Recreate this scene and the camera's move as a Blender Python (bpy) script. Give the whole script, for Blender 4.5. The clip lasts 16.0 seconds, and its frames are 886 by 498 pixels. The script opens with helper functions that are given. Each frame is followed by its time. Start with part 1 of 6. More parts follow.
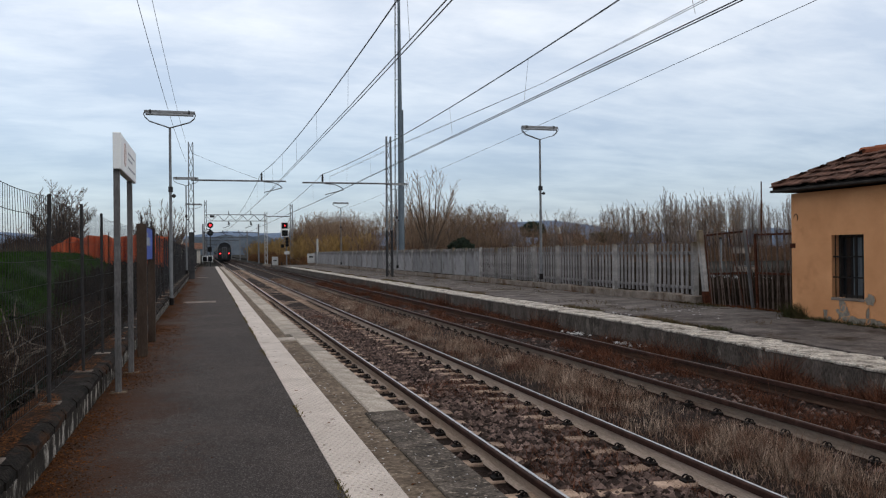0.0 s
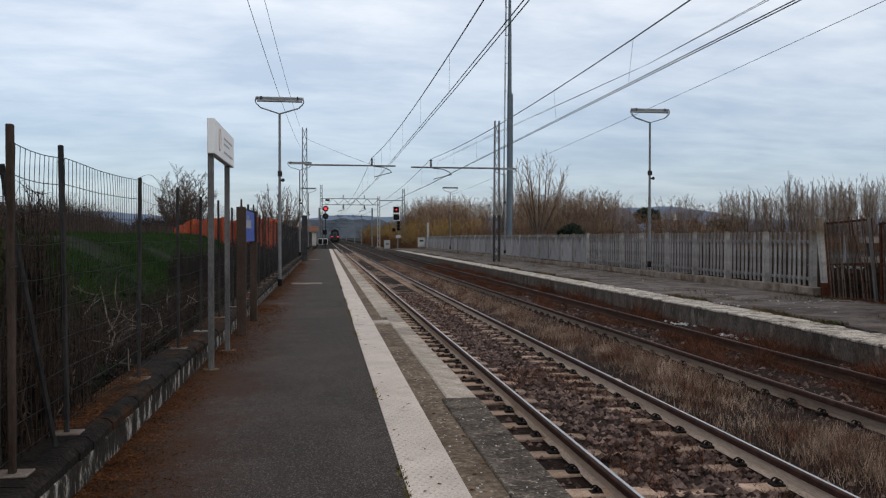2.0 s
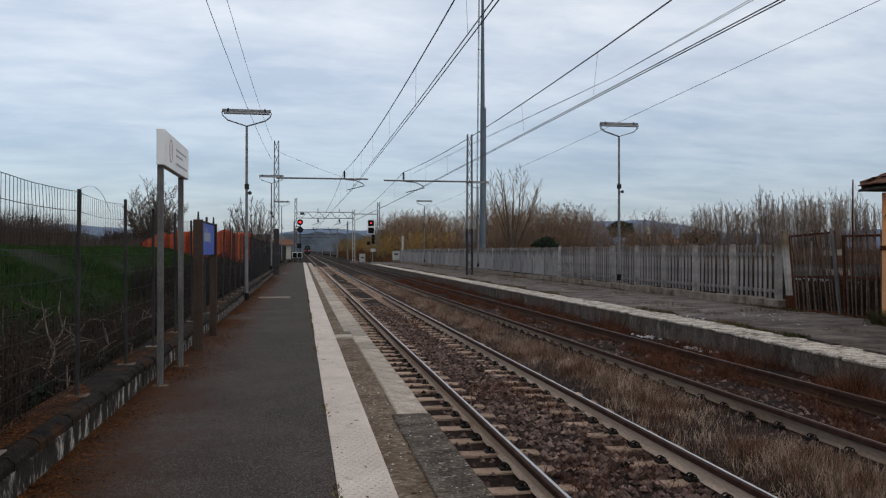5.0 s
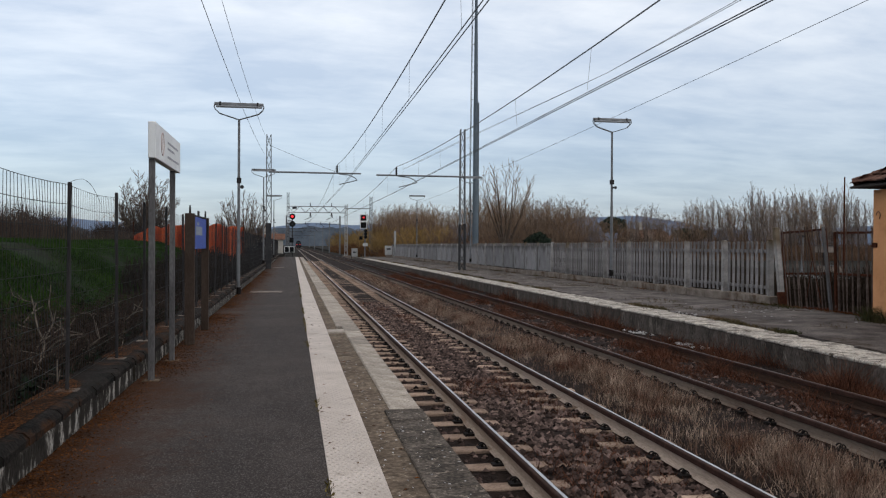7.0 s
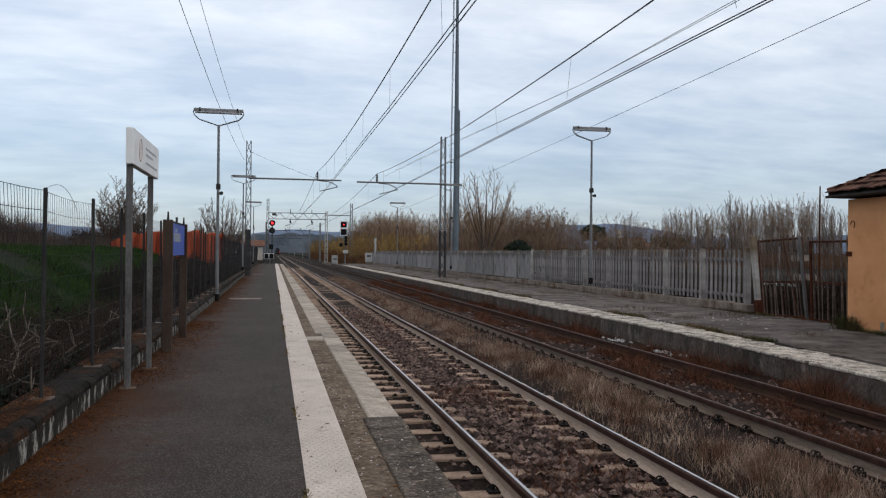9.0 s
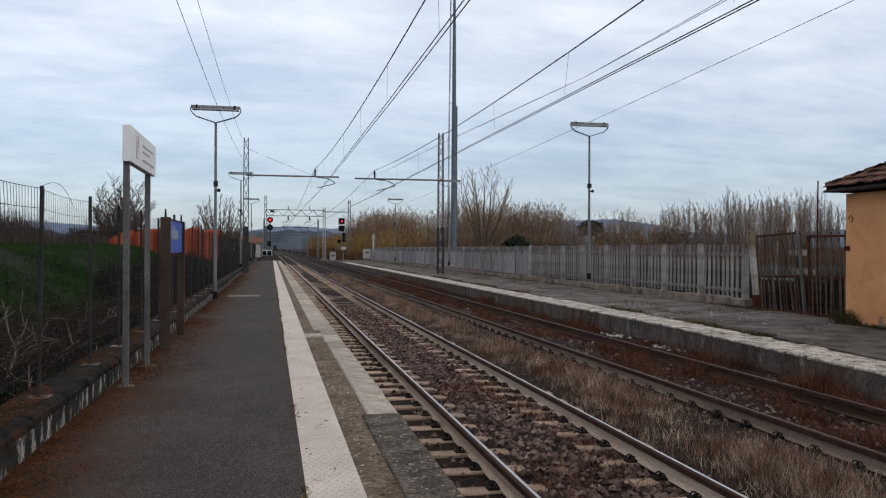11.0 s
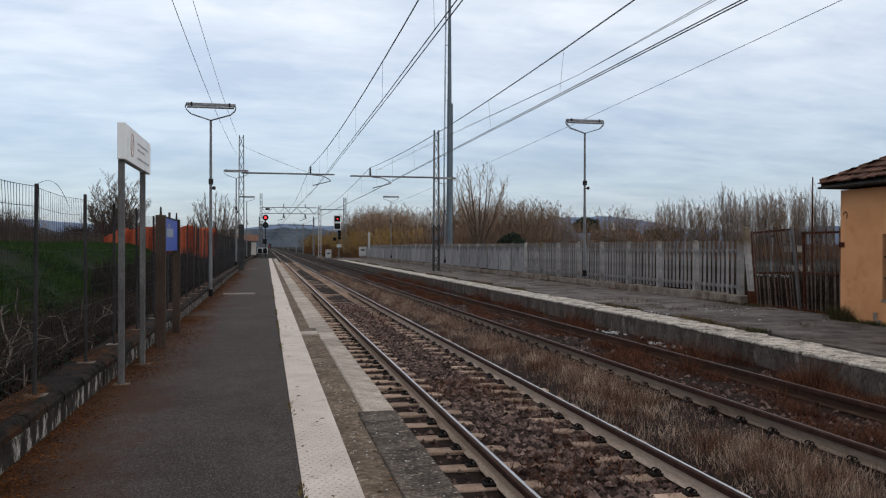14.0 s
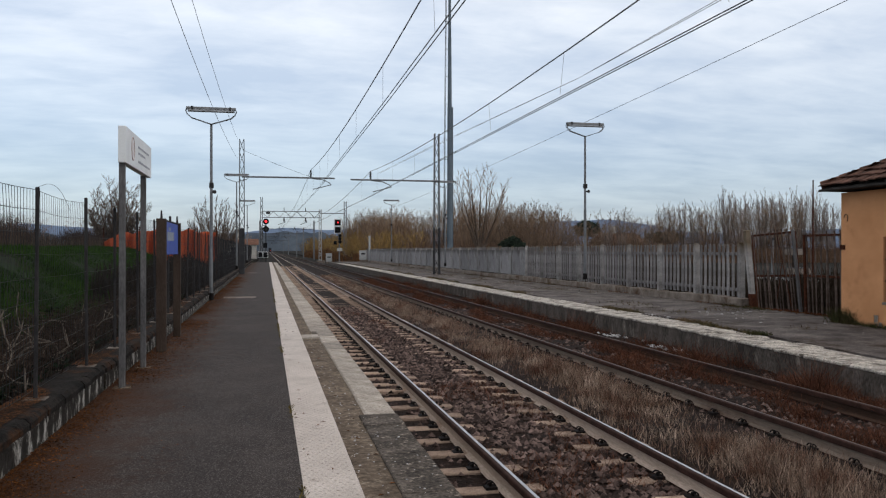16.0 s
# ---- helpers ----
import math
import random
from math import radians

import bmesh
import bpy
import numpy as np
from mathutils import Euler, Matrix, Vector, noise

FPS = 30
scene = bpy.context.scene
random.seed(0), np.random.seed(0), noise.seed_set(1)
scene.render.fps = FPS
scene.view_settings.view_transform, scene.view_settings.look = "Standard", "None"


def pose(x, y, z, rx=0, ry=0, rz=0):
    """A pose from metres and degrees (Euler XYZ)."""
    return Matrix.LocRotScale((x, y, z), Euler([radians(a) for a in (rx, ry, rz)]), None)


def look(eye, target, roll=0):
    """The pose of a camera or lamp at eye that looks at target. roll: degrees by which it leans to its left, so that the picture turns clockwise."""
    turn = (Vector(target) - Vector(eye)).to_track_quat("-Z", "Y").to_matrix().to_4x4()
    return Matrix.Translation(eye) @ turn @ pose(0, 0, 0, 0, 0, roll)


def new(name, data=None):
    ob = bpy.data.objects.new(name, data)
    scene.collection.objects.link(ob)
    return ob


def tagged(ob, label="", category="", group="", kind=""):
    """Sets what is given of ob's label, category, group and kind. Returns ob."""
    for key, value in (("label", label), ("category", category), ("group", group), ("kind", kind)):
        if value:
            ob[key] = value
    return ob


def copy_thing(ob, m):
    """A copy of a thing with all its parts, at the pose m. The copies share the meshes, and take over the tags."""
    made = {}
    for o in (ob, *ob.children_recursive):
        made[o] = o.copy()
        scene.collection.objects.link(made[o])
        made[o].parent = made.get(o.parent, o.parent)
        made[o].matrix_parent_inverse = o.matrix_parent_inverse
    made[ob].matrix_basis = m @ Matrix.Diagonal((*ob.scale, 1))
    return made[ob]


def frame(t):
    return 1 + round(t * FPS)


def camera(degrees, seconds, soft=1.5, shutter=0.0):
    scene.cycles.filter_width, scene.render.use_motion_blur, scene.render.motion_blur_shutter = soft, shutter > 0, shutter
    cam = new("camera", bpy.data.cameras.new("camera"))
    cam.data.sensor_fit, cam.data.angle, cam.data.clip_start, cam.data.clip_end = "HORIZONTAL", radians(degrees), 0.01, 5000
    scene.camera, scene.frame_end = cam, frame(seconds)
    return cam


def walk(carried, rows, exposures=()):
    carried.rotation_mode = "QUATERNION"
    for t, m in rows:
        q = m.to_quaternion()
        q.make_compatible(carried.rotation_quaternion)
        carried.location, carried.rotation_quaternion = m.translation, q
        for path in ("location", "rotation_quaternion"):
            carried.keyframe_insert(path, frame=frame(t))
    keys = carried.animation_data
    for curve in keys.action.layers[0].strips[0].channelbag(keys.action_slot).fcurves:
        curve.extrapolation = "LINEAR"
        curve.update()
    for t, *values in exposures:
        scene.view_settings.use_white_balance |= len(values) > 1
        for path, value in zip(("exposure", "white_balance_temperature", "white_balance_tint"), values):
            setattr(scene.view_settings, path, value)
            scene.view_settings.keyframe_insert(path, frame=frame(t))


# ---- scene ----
cam = camera(57.2, 16.0, 1.2)
PATH = [
    (0, (-3.275, -0.16, 1.824), (-2.719, 1.761, 1.831), -0.6),
    (0.5, (-3.292, -0.072, 1.822), (-2.746, 1.852, 1.812), -1.1),
    (1, (-3.03, -0.12, 1.832), (-2.723, 1.857, 1.842), 1.3),
    (1.5, (-2.986, -0.104, 1.841), (-2.734, 1.879, 1.863), 0.4),
    (2, (-2.946, -0.104, 1.828), (-2.659, 1.875, 1.799), 0.1),
    (2.5, (-2.794, -0.085, 1.833), (-2.628, 1.907, 1.87), 1.6),
    (3, (-2.71, -0.079, 1.841), (-2.532, 1.912, 1.882), 0.0),
    (3.5, (-2.705, -0.047, 1.835), (-2.456, 1.937, 1.861), -0.1),
    (4, (-2.695, -0.027, 1.826), (-2.371, 1.946, 1.867), 0.7),
    (4.5, (-2.686, -0.026, 1.82), (-2.349, 1.945, 1.837), 0.1),
    (7, (-2.69, 0.007, 1.822), (-2.328, 1.974, 1.814), 0.3),
    (7.5, (-2.688, -0.006, 1.822), (-2.328, 1.962, 1.816), 0.2),
    (8, (-2.684, 0.0, 1.819), (-2.33, 1.969, 1.814), 0.1),
    (8.5, (-2.681, -0.012, 1.829), (-2.32, 1.955, 1.83), -0.0),
    (9, (-2.681, -0.004, 1.827), (-2.272, 1.954, 1.837), 0.5),
    (11.5, (-2.679, 0.012, 1.83), (-2.261, 1.968, 1.829), 0.1),
    (12, (-2.676, 0.011, 1.832), (-2.248, 1.965, 1.837), -0.1),
    (12.5, (-2.65, -0.012, 1.81), (-2.231, 1.944, 1.817), -0.2),
    (13, (-2.666, -0.003, 1.834), (-2.243, 1.952, 1.84), -0.0),
    (13.5, (-2.673, -0.013, 1.83), (-2.25, 1.942, 1.828), 0.0),
    (14, (-2.68, 0.009, 1.827), (-2.256, 1.964, 1.821), 0.1),
    (14.5, (-2.684, 0.014, 1.821), (-2.263, 1.969, 1.816), 0.0),
    (15, (-2.681, 0.008, 1.818), (-2.254, 1.962, 1.819), 0.1),
    (15.5, (-2.67, 0.01, 1.828), (-2.242, 1.963, 1.831), 0.1),
    (16, (-2.684, 0.013, 1.819), (-2.261, 1.968, 1.822), -0.0),
]
EXPOSURES = [(0.0, 0.02), (1.0, 0.02), (1.5, -0.07), (2.5, -0.06), (3.2, -0.18), (4.5, -0.18), (7.0, -0.03), (9.0, 0.0), (16.0, 0.0)]
walk(cam, [(t, look(eye, target, roll)) for t, eye, target, roll in PATH], EXPOSURES)

# strength of the cloud sheet and of the veiled sun
CLOUD = 0.90
SUN = 0.3

# ---- light ----
world = bpy.data.worlds.new("overcast")
scene.world = world
world.use_nodes = True
wn, wl = world.node_tree.nodes, world.node_tree.links
wn.clear()


def wnode(kind, **kw):
    n = wn.new(kind)
    for k, v in kw.items():
        n.inputs[k].default_value = v
    return n


sky = wn.new("ShaderNodeTexSky")
sky.sky_type, sky.sun_disc = "NISHITA", False
sky.sun_elevation, sky.sun_rotation = radians(38), radians(140)
sky_bg = wnode("ShaderNodeBackground", Strength=0.05)
wl.new(sky.outputs[0], sky_bg.inputs[0])
coord = wn.new("ShaderNodeTexCoord")
sep = wn.new("ShaderNodeSeparateXYZ")
wl.new(coord.outputs["Generated"], sep.inputs[0])


def wmath(op, a, b=None):
    n = wn.new("ShaderNodeMath")
    n.operation = op
    for i, v in enumerate((a, b)):
        if v is None:
            continue
        if isinstance(v, (int, float)):
            n.inputs[i].default_value = v
        else:
            wl.new(v, n.inputs[i])
    return n.outputs[0]


# the cloud sheet lies flat overhead: the direction is spread over a plane
up = wmath("MAXIMUM", sep.outputs[2], 0.0)
lift = wmath("ADD", up, 0.14)
comb = wn.new("ShaderNodeCombineXYZ")
wl.new(wmath("DIVIDE", sep.outputs[0], lift), comb.inputs[0])
wl.new(wmath("DIVIDE", wmath("MULTIPLY", sep.outputs[1], 1.7), lift), comb.inputs[1])
big = wnode("ShaderNodeTexNoise", Scale=1.15, Detail=6.0, Roughness=0.55, Distortion=0.4)
fine = wnode("ShaderNodeTexNoise", Scale=3.4, Detail=6.0, Roughness=0.6, Distortion=0.3)
wl.new(comb.outputs[0], big.inputs[0])
wl.new(comb.outputs[0], fine.inputs[0])
both = wmath("ADD", wmath("MULTIPLY", big.outputs[0], 0.65), wmath("MULTIPLY", fine.outputs[0], 0.35))
ramp = wn.new("ShaderNodeValToRGB")
wl.new(both, ramp.inputs[0])
ramp.color_ramp.elements[0].position, ramp.color_ramp.elements[0].color = 0.38, (0.62, 0.67, 0.75, 1)
ramp.color_ramp.elements[1].position, ramp.color_ramp.elements[1].color = 0.60, (0.915, 0.925, 0.935, 1)
low = wn.new("ShaderNodeValToRGB")
wl.new(up, low.inputs[0])
low.color_ramp.elements[0].position, low.color_ramp.elements[0].color = 0.0, (0.355, 0.43, 0.535, 1)
low.color_ramp.elements[1].position, low.color_ramp.elements[1].color = 0.27, (0.96, 0.965, 0.975, 1)
mid = low.color_ramp.elements.new(0.10)
mid.color = (0.485, 0.55, 0.65, 1)
zen = low.color_ramp.elements.new(0.7)
zen.color = (1.0, 0.93, 0.84, 1)
mixw = wn.new("ShaderNodeMixRGB")
mixw.blend_type = "MULTIPLY"
mixw.inputs[0].default_value = 1.0
wl.new(ramp.outputs[0], mixw.inputs[1])
wl.new(low.outputs[0], mixw.inputs[2])
cloud_bg = wnode("ShaderNodeBackground", Strength=CLOUD)
wl.new(mixw.outputs[0], cloud_bg.inputs[0])
addw = wn.new("ShaderNodeAddShader")
wl.new(sky_bg.outputs[0], addw.inputs[0])
wl.new(cloud_bg.outputs[0], addw.inputs[1])
out = wn.new("ShaderNodeOutputWorld")
wl.new(addw.outputs[0], out.inputs[0])

sun = new("sun", bpy.data.lights.new("sun", "SUN"))
sun.data.energy, sun.data.angle, sun.data.color = SUN, radians(25), (1.0, 0.96, 0.9)
sun.matrix_world = look((30, -40, 45), (0, 10, 0))


# ---- materials ----
def material(name, a, b, scale=8.0, rough=0.85, metal=0.0, bump=0.3, fine_scale=60.0, c=None, stain=0.0, stain_scale=0.8,
             island=0.0, objrand=0.0, lo=0.35, hi=0.65, spec=0.12, stretch=None, dist=0.01, grain=0.25):
    """Two base colours mixed by a noise at real size, a third as stains, and fine relief."""
    m = bpy.data.materials.new(name)
    m.use_nodes = True
    n, l = m.node_tree.nodes, m.node_tree.links
    p = n["Principled BSDF"]
    p.inputs["Roughness"].default_value = rough
    p.inputs["Metallic"].default_value = metal
    p.inputs["Specular IOR Level"].default_value = spec
    tc = n.new("ShaderNodeTexCoord")
    vec = tc.outputs["Object"]
    if stretch:
        mp = n.new("ShaderNodeMapping")
        mp.inputs["Scale"].default_value = stretch
        l.new(vec, mp.inputs[0])
        vec = mp.outputs[0]
    t1 = n.new("ShaderNodeTexNoise")
    t1.inputs["Scale"].default_value, t1.inputs["Detail"].default_value, t1.inputs["Roughness"].default_value = scale, 6.0, 0.65
    l.new(vec, t1.inputs["Vector"])
    r1 = n.new("ShaderNodeValToRGB")
    l.new(t1.outputs[0], r1.inputs[0])
    r1.color_ramp.elements[0].position, r1.color_ramp.elements[0].color = lo, (*a, 1)
    r1.color_ramp.elements[1].position, r1.color_ramp.elements[1].color = hi, (*b, 1)
    col = r1.outputs[0]
    t2 = n.new("ShaderNodeTexNoise")
    t2.inputs["Scale"].default_value, t2.inputs["Detail"].default_value = fine_scale, 4.0
    l.new(vec, t2.inputs["Vector"])
    if c:
        t3 = n.new("ShaderNodeTexNoise")
        t3.inputs["Scale"].default_value, t3.inputs["Detail"].default_value, t3.inputs["Roughness"].default_value = stain_scale, 7.0, 0.7
        l.new(vec, t3.inputs["Vector"])
        r3 = n.new("ShaderNodeValToRGB")
        l.new(t3.outputs[0], r3.inputs[0])
        r3.color_ramp.elements[0].position = 0.62 - 0.3 * stain
        r3.color_ramp.elements[1].position = 0.74 - 0.3 * stain
        mx = n.new("ShaderNodeMixRGB")
        l.new(r3.outputs[0], mx.inputs[0])
        l.new(col, mx.inputs[1])
        mx.inputs[2].default_value = (*c, 1)
        col = mx.outputs[0]
    # fine grain over everything
    g = n.new("ShaderNodeMapRange")
    g.inputs[1].default_value, g.inputs[2].default_value, g.inputs[3].default_value, g.inputs[4].default_value = 0.3, 0.7, 1 - grain, 1 + grain
    l.new(t2.outputs[0], g.inputs[0])
    fac = g.outputs[0]
    for amount, node, socket in ((island, "ShaderNodeNewGeometry", "Random Per Island"), (objrand, "ShaderNodeObjectInfo", "Random")):
        if amount:
            src = n.new(node)
            mr = n.new("ShaderNodeMapRange")
            mr.inputs[3].default_value, mr.inputs[4].default_value = 1 - amount, 1 + amount
            l.new(src.outputs[socket], mr.inputs[0])
            mu = n.new("ShaderNodeMath")
            mu.operation = "MULTIPLY"
            l.new(fac, mu.inputs[0])
            l.new(mr.outputs[0], mu.inputs[1])
            fac = mu.outputs[0]
    vm = n.new("ShaderNodeVectorMath")
    vm.operation = "SCALE"
    l.new(col, vm.inputs[0])
    l.new(fac, vm.inputs["Scale"])
    l.new(vm.outputs[0], p.inputs["Base Color"])
    if bump:
        bp = n.new("ShaderNodeBump")
        bp.inputs["Strength"].default_value, bp.inputs["Distance"].default_value = bump, dist
        l.new(t2.outputs[0], bp.inputs["Height"])
        l.new(bp.outputs[0], p.inputs["Normal"])
    return m


def glow(name, color, strength):
    m = bpy.data.materials.new(name)
    m.use_nodes = True
    p = m.node_tree.nodes["Principled BSDF"]
    p.inputs["Base Color"].default_value = (*color, 1)
    p.inputs["Emission Color"].default_value = (*color, 1)
    p.inputs["Emission Strength"].default_value = strength
    return m


ASPHALT = material("asphalt", (0.0405, 0.0330, 0.0300), (0.0630, 0.0510, 0.0452), 1.2, 0.9, bump=0.9, fine_scale=110, grain=0.5, c=(0.068, 0.0535, 0.0449), stain=0.12, stain_scale=2.6)
ASPHALT_R = material("old_asphalt", (0.060, 0.050, 0.046), (0.180, 0.155, 0.141), 1.5, 0.92, bump=0.7, fine_scale=45, grain=0.5, c=(0.040, 0.027, 0.017), stain=0.28, stain_scale=1.1)
WHITE_LINE = material("white_tactile", (0.472, 0.408, 0.359), (0.601, 0.524, 0.467), 2.2, 0.7, bump=0.25, fine_scale=70, c=(0.309, 0.254, 0.209), stain=0.1, stain_scale=1.6)
GUTTER = material("gutter", (0.085, 0.062, 0.044), (0.185, 0.140, 0.102), 2.5, 0.95, bump=0.9, fine_scale=26, grain=0.5, c=(0.27, 0.23, 0.18), stain=0.12, stain_scale=13)
COPING_DARK = material("dark_coping", (0.0396, 0.0323, 0.0264), (0.127, 0.104, 0.0854), 4, 0.9, bump=0.9, fine_scale=38, grain=0.6, c=(0.297, 0.245, 0.198), stain=0.22, stain_scale=18)
COPING_WHITE = material("pale_coping", (0.252, 0.215, 0.175), (0.483, 0.42, 0.359), 3.5, 0.85, bump=0.6, fine_scale=45, grain=0.35, c=(0.158, 0.14, 0.097), stain=0.24, stain_scale=2.2, objrand=0.22)
STRIP_R = material("worn_white_paint", (0.23, 0.205, 0.18), (0.54, 0.485, 0.42), 5, 0.9, bump=0.9, fine_scale=30, grain=0.45, c=(0.085, 0.07, 0.056), stain=0.38, stain_scale=3.0, lo=0.36, hi=0.56)
CONCRETE = material("concrete", (0.151, 0.122, 0.102), (0.236, 0.195, 0.168), 3.5, 0.9, bump=0.5, c=(0.0859, 0.0609, 0.0459), stain=0.2, stain_scale=2.0)
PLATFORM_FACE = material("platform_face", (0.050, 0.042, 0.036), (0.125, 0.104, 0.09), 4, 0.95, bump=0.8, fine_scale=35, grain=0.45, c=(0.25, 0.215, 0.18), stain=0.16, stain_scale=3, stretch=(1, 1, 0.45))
FENCE_CONC = material("fence_concrete", (0.170, 0.160, 0.160), (0.290, 0.274, 0.269), 2.4, 0.9, bump=0.4, c=(0.124, 0.076, 0.0462), stain=0.1, stain_scale=0.55, objrand=0.2)
FENCE_SLAB = material("infill_slab", (0.195, 0.188, 0.192), (0.300, 0.290, 0.290), 1.3, 0.9, bump=0.3, c=(0.105, 0.088, 0.075), stain=0.16, stain_scale=1.6, objrand=0.16, stretch=(1, 1.6, 0.5))
FENCE_POST = material("fence_post_concrete", (0.175, 0.164, 0.157), (0.310, 0.292, 0.278), 3, 0.9, bump=0.4, c=(0.195, 0.0975, 0.0364), stain=0.12, stain_scale=1.2, objrand=0.35)
PLINTH = material("plinth", (0.135, 0.108, 0.088), (0.285, 0.238, 0.202), 2.2, 0.95, bump=0.6, c=(0.0841, 0.0484, 0.0257), stain=0.3)
WALL_TOP = material("moss_cap", (0.006, 0.005, 0.0042), (0.024, 0.0195, 0.0165), 5, 0.95, bump=0.9, fine_scale=40, grain=0.45, c=(0.060, 0.024, 0.0085), stain=0.30, stain_scale=1.7)
WALL_FACE = material("whitewash_face", (0.018, 0.015, 0.012), (0.05, 0.042, 0.035), 5, 0.92, bump=0.9, fine_scale=40, c=(0.40, 0.375, 0.335), stain=0.37, stain_scale=5.0, stretch=(1, 1.3, 0.6))
RUST_LITTER = material("rust_leaf_litter", (0.044, 0.019, 0.0075), (0.155, 0.057, 0.016), 4, 0.95, bump=0.6, island=0.6)
# bed far darker than the stones: shade of the gaps is in its colour
BALLAST_SHADED = material("ballast_bed", (0.010, 0.0062, 0.005), (0.030, 0.019, 0.015), 9, 0.95, bump=1.0, fine_scale=28, c=(0.0263, 0.0154, 0.0103), stain=0.3, dist=0.03)
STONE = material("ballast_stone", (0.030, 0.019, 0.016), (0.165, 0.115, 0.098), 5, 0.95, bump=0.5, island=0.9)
SLEEPER = material("sleeper", (0.255, 0.176, 0.130), (0.440, 0.320, 0.243), 5, 0.9, bump=0.5, c=(0.12, 0.0738, 0.0503), stain=0.25, stain_scale=3, objrand=0.3)
IRON = material("dark_iron", (0.006, 0.005, 0.005), (0.0175, 0.0135, 0.012), 12, 0.7, bump=0.3)
RAIL_WEB = material("rail_web", (0.345, 0.268, 0.215), (0.500, 0.400, 0.330), 1.4, 0.85, bump=0.3, c=(0.213, 0.122, 0.0785), stain=0.15, stretch=(1, 0.25, 3))
RAIL_RUST = material("rail_head_side", (0.026, 0.0125, 0.0095), (0.058, 0.028, 0.021), 6, 0.8, bump=0.2)
RAIL_WEB_DULL = material("rail_web_dull", (0.15, 0.115, 0.092), (0.25, 0.195, 0.155), 1.4, 0.9, bump=0.3, c=(0.10, 0.055, 0.036), stain=0.25, stretch=(1, 0.25, 3))
RAIL_WEB_RUST = material("rail_web_rust", (0.040, 0.023, 0.016), (0.085, 0.050, 0.034), 2.4, 0.9, bump=0.3, stretch=(1, 0.25, 3))
SLEEPER_DARK = material("buried_sleeper", (0.05, 0.032, 0.023), (0.12, 0.082, 0.06), 5, 0.95, bump=0.5, objrand=0.3)
RUBBLE = material("pale_rubble", (0.34, 0.32, 0.31), (0.55, 0.53, 0.52), 5, 0.9, bump=0.4, island=0.35)
RAIL_TOP = material("rail_top", (0.36, 0.35, 0.35), (0.52, 0.51, 0.51), 2, 0.32, 0.85, bump=0.05, stretch=(1, 0.15, 1), spec=0.4)
RAIL_TOP2 = material("rail_top_dull", (0.066, 0.045, 0.0372), (0.12, 0.09, 0.078), 3, 0.5, 0.3, bump=0.1, stretch=(1, 0.15, 1))
GRASS_DRY = material("dry_grass", (0.130, 0.072, 0.046), (0.395, 0.300, 0.232), 2.6, 0.95, bump=0, island=0.9, c=(0.105, 0.046, 0.029), stain=0.45, stain_scale=1.6, lo=0.4, hi=0.62)
WEED_BROWN = material("brown_weed", (0.044, 0.017, 0.0095), (0.142, 0.058, 0.033), 3, 0.95, bump=0, island=0.8)
GRASS_GREEN = material("green_grass", (0.0105, 0.030, 0.0036), (0.030, 0.070, 0.0075), 0.6, 0.9, bump=0, island=0.5, c=(0.036, 0.030, 0.013), stain=0.24)
BRAMBLE = material("dead_bramble", (0.017, 0.0108, 0.0078), (0.062, 0.042, 0.031), 3, 0.95, bump=0, island=0.6)
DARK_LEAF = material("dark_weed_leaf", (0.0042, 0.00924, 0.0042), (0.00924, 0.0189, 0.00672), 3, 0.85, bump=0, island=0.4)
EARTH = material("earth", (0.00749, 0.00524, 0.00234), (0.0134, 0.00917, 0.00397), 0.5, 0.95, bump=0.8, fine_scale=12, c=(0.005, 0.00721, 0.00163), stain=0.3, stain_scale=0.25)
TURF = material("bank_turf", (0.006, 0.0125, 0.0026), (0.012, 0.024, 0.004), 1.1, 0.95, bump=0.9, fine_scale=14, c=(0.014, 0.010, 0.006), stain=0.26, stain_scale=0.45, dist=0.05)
GALV = material("galvanised_steel", (0.133, 0.136, 0.14), (0.211, 0.215, 0.222), 4, 0.55, 0.4, bump=0.1)
GREY_POST = material("weathered_post", (0.072, 0.069, 0.069), (0.138, 0.131, 0.130), 5, 0.8, bump=0.4, stretch=(1, 1, 0.3))
DARK_POST = material("dark_fence_post", (0.0225, 0.021, 0.0218), (0.0488, 0.045, 0.045), 6, 0.85, bump=0.4, stretch=(1, 1, 0.3))
WIRE = material("wire", (0.020, 0.020, 0.021), (0.040, 0.040, 0.042), 20, 0.6, 0.3, bump=0)
CABLE = material("cable", (0.035, 0.035, 0.038), (0.06, 0.06, 0.065), 2, 0.5, 0.5, bump=0)
MAST = material("lattice_paint", (0.12, 0.125, 0.13), (0.20, 0.205, 0.215), 3, 0.6, 0.3, bump=0.1)
MAST_DARK = material("lattice_dark", (0.028, 0.028, 0.0296), (0.056, 0.0544, 0.056), 3, 0.7, 0.1, bump=0.1)
POLE_BLUE = material("pole_grey_blue", (0.096, 0.12, 0.141), (0.144, 0.171, 0.195), 0.6, 0.5, 0.3, bump=0.05)
WHITE_PAINT = material("white_enamel", (0.74, 0.74, 0.73), (0.82, 0.82, 0.81), 3, 0.45, bump=0.05, grain=0.04, c=(0.55, 0.53, 0.5), stain=-0.1)
GREY_INK = material("grey_ink", (0.33, 0.33, 0.35), (0.40, 0.40, 0.42), 8, 0.6, bump=0)
BLUE_PANEL = material("blue_enamel", (0.048, 0.088, 0.36), (0.072, 0.12, 0.45), 2.5, 0.45, bump=0.05)
PAPER = material("faded_notice", (0.24, 0.27, 0.33), (0.32, 0.35, 0.40), 9, 0.8, bump=0)
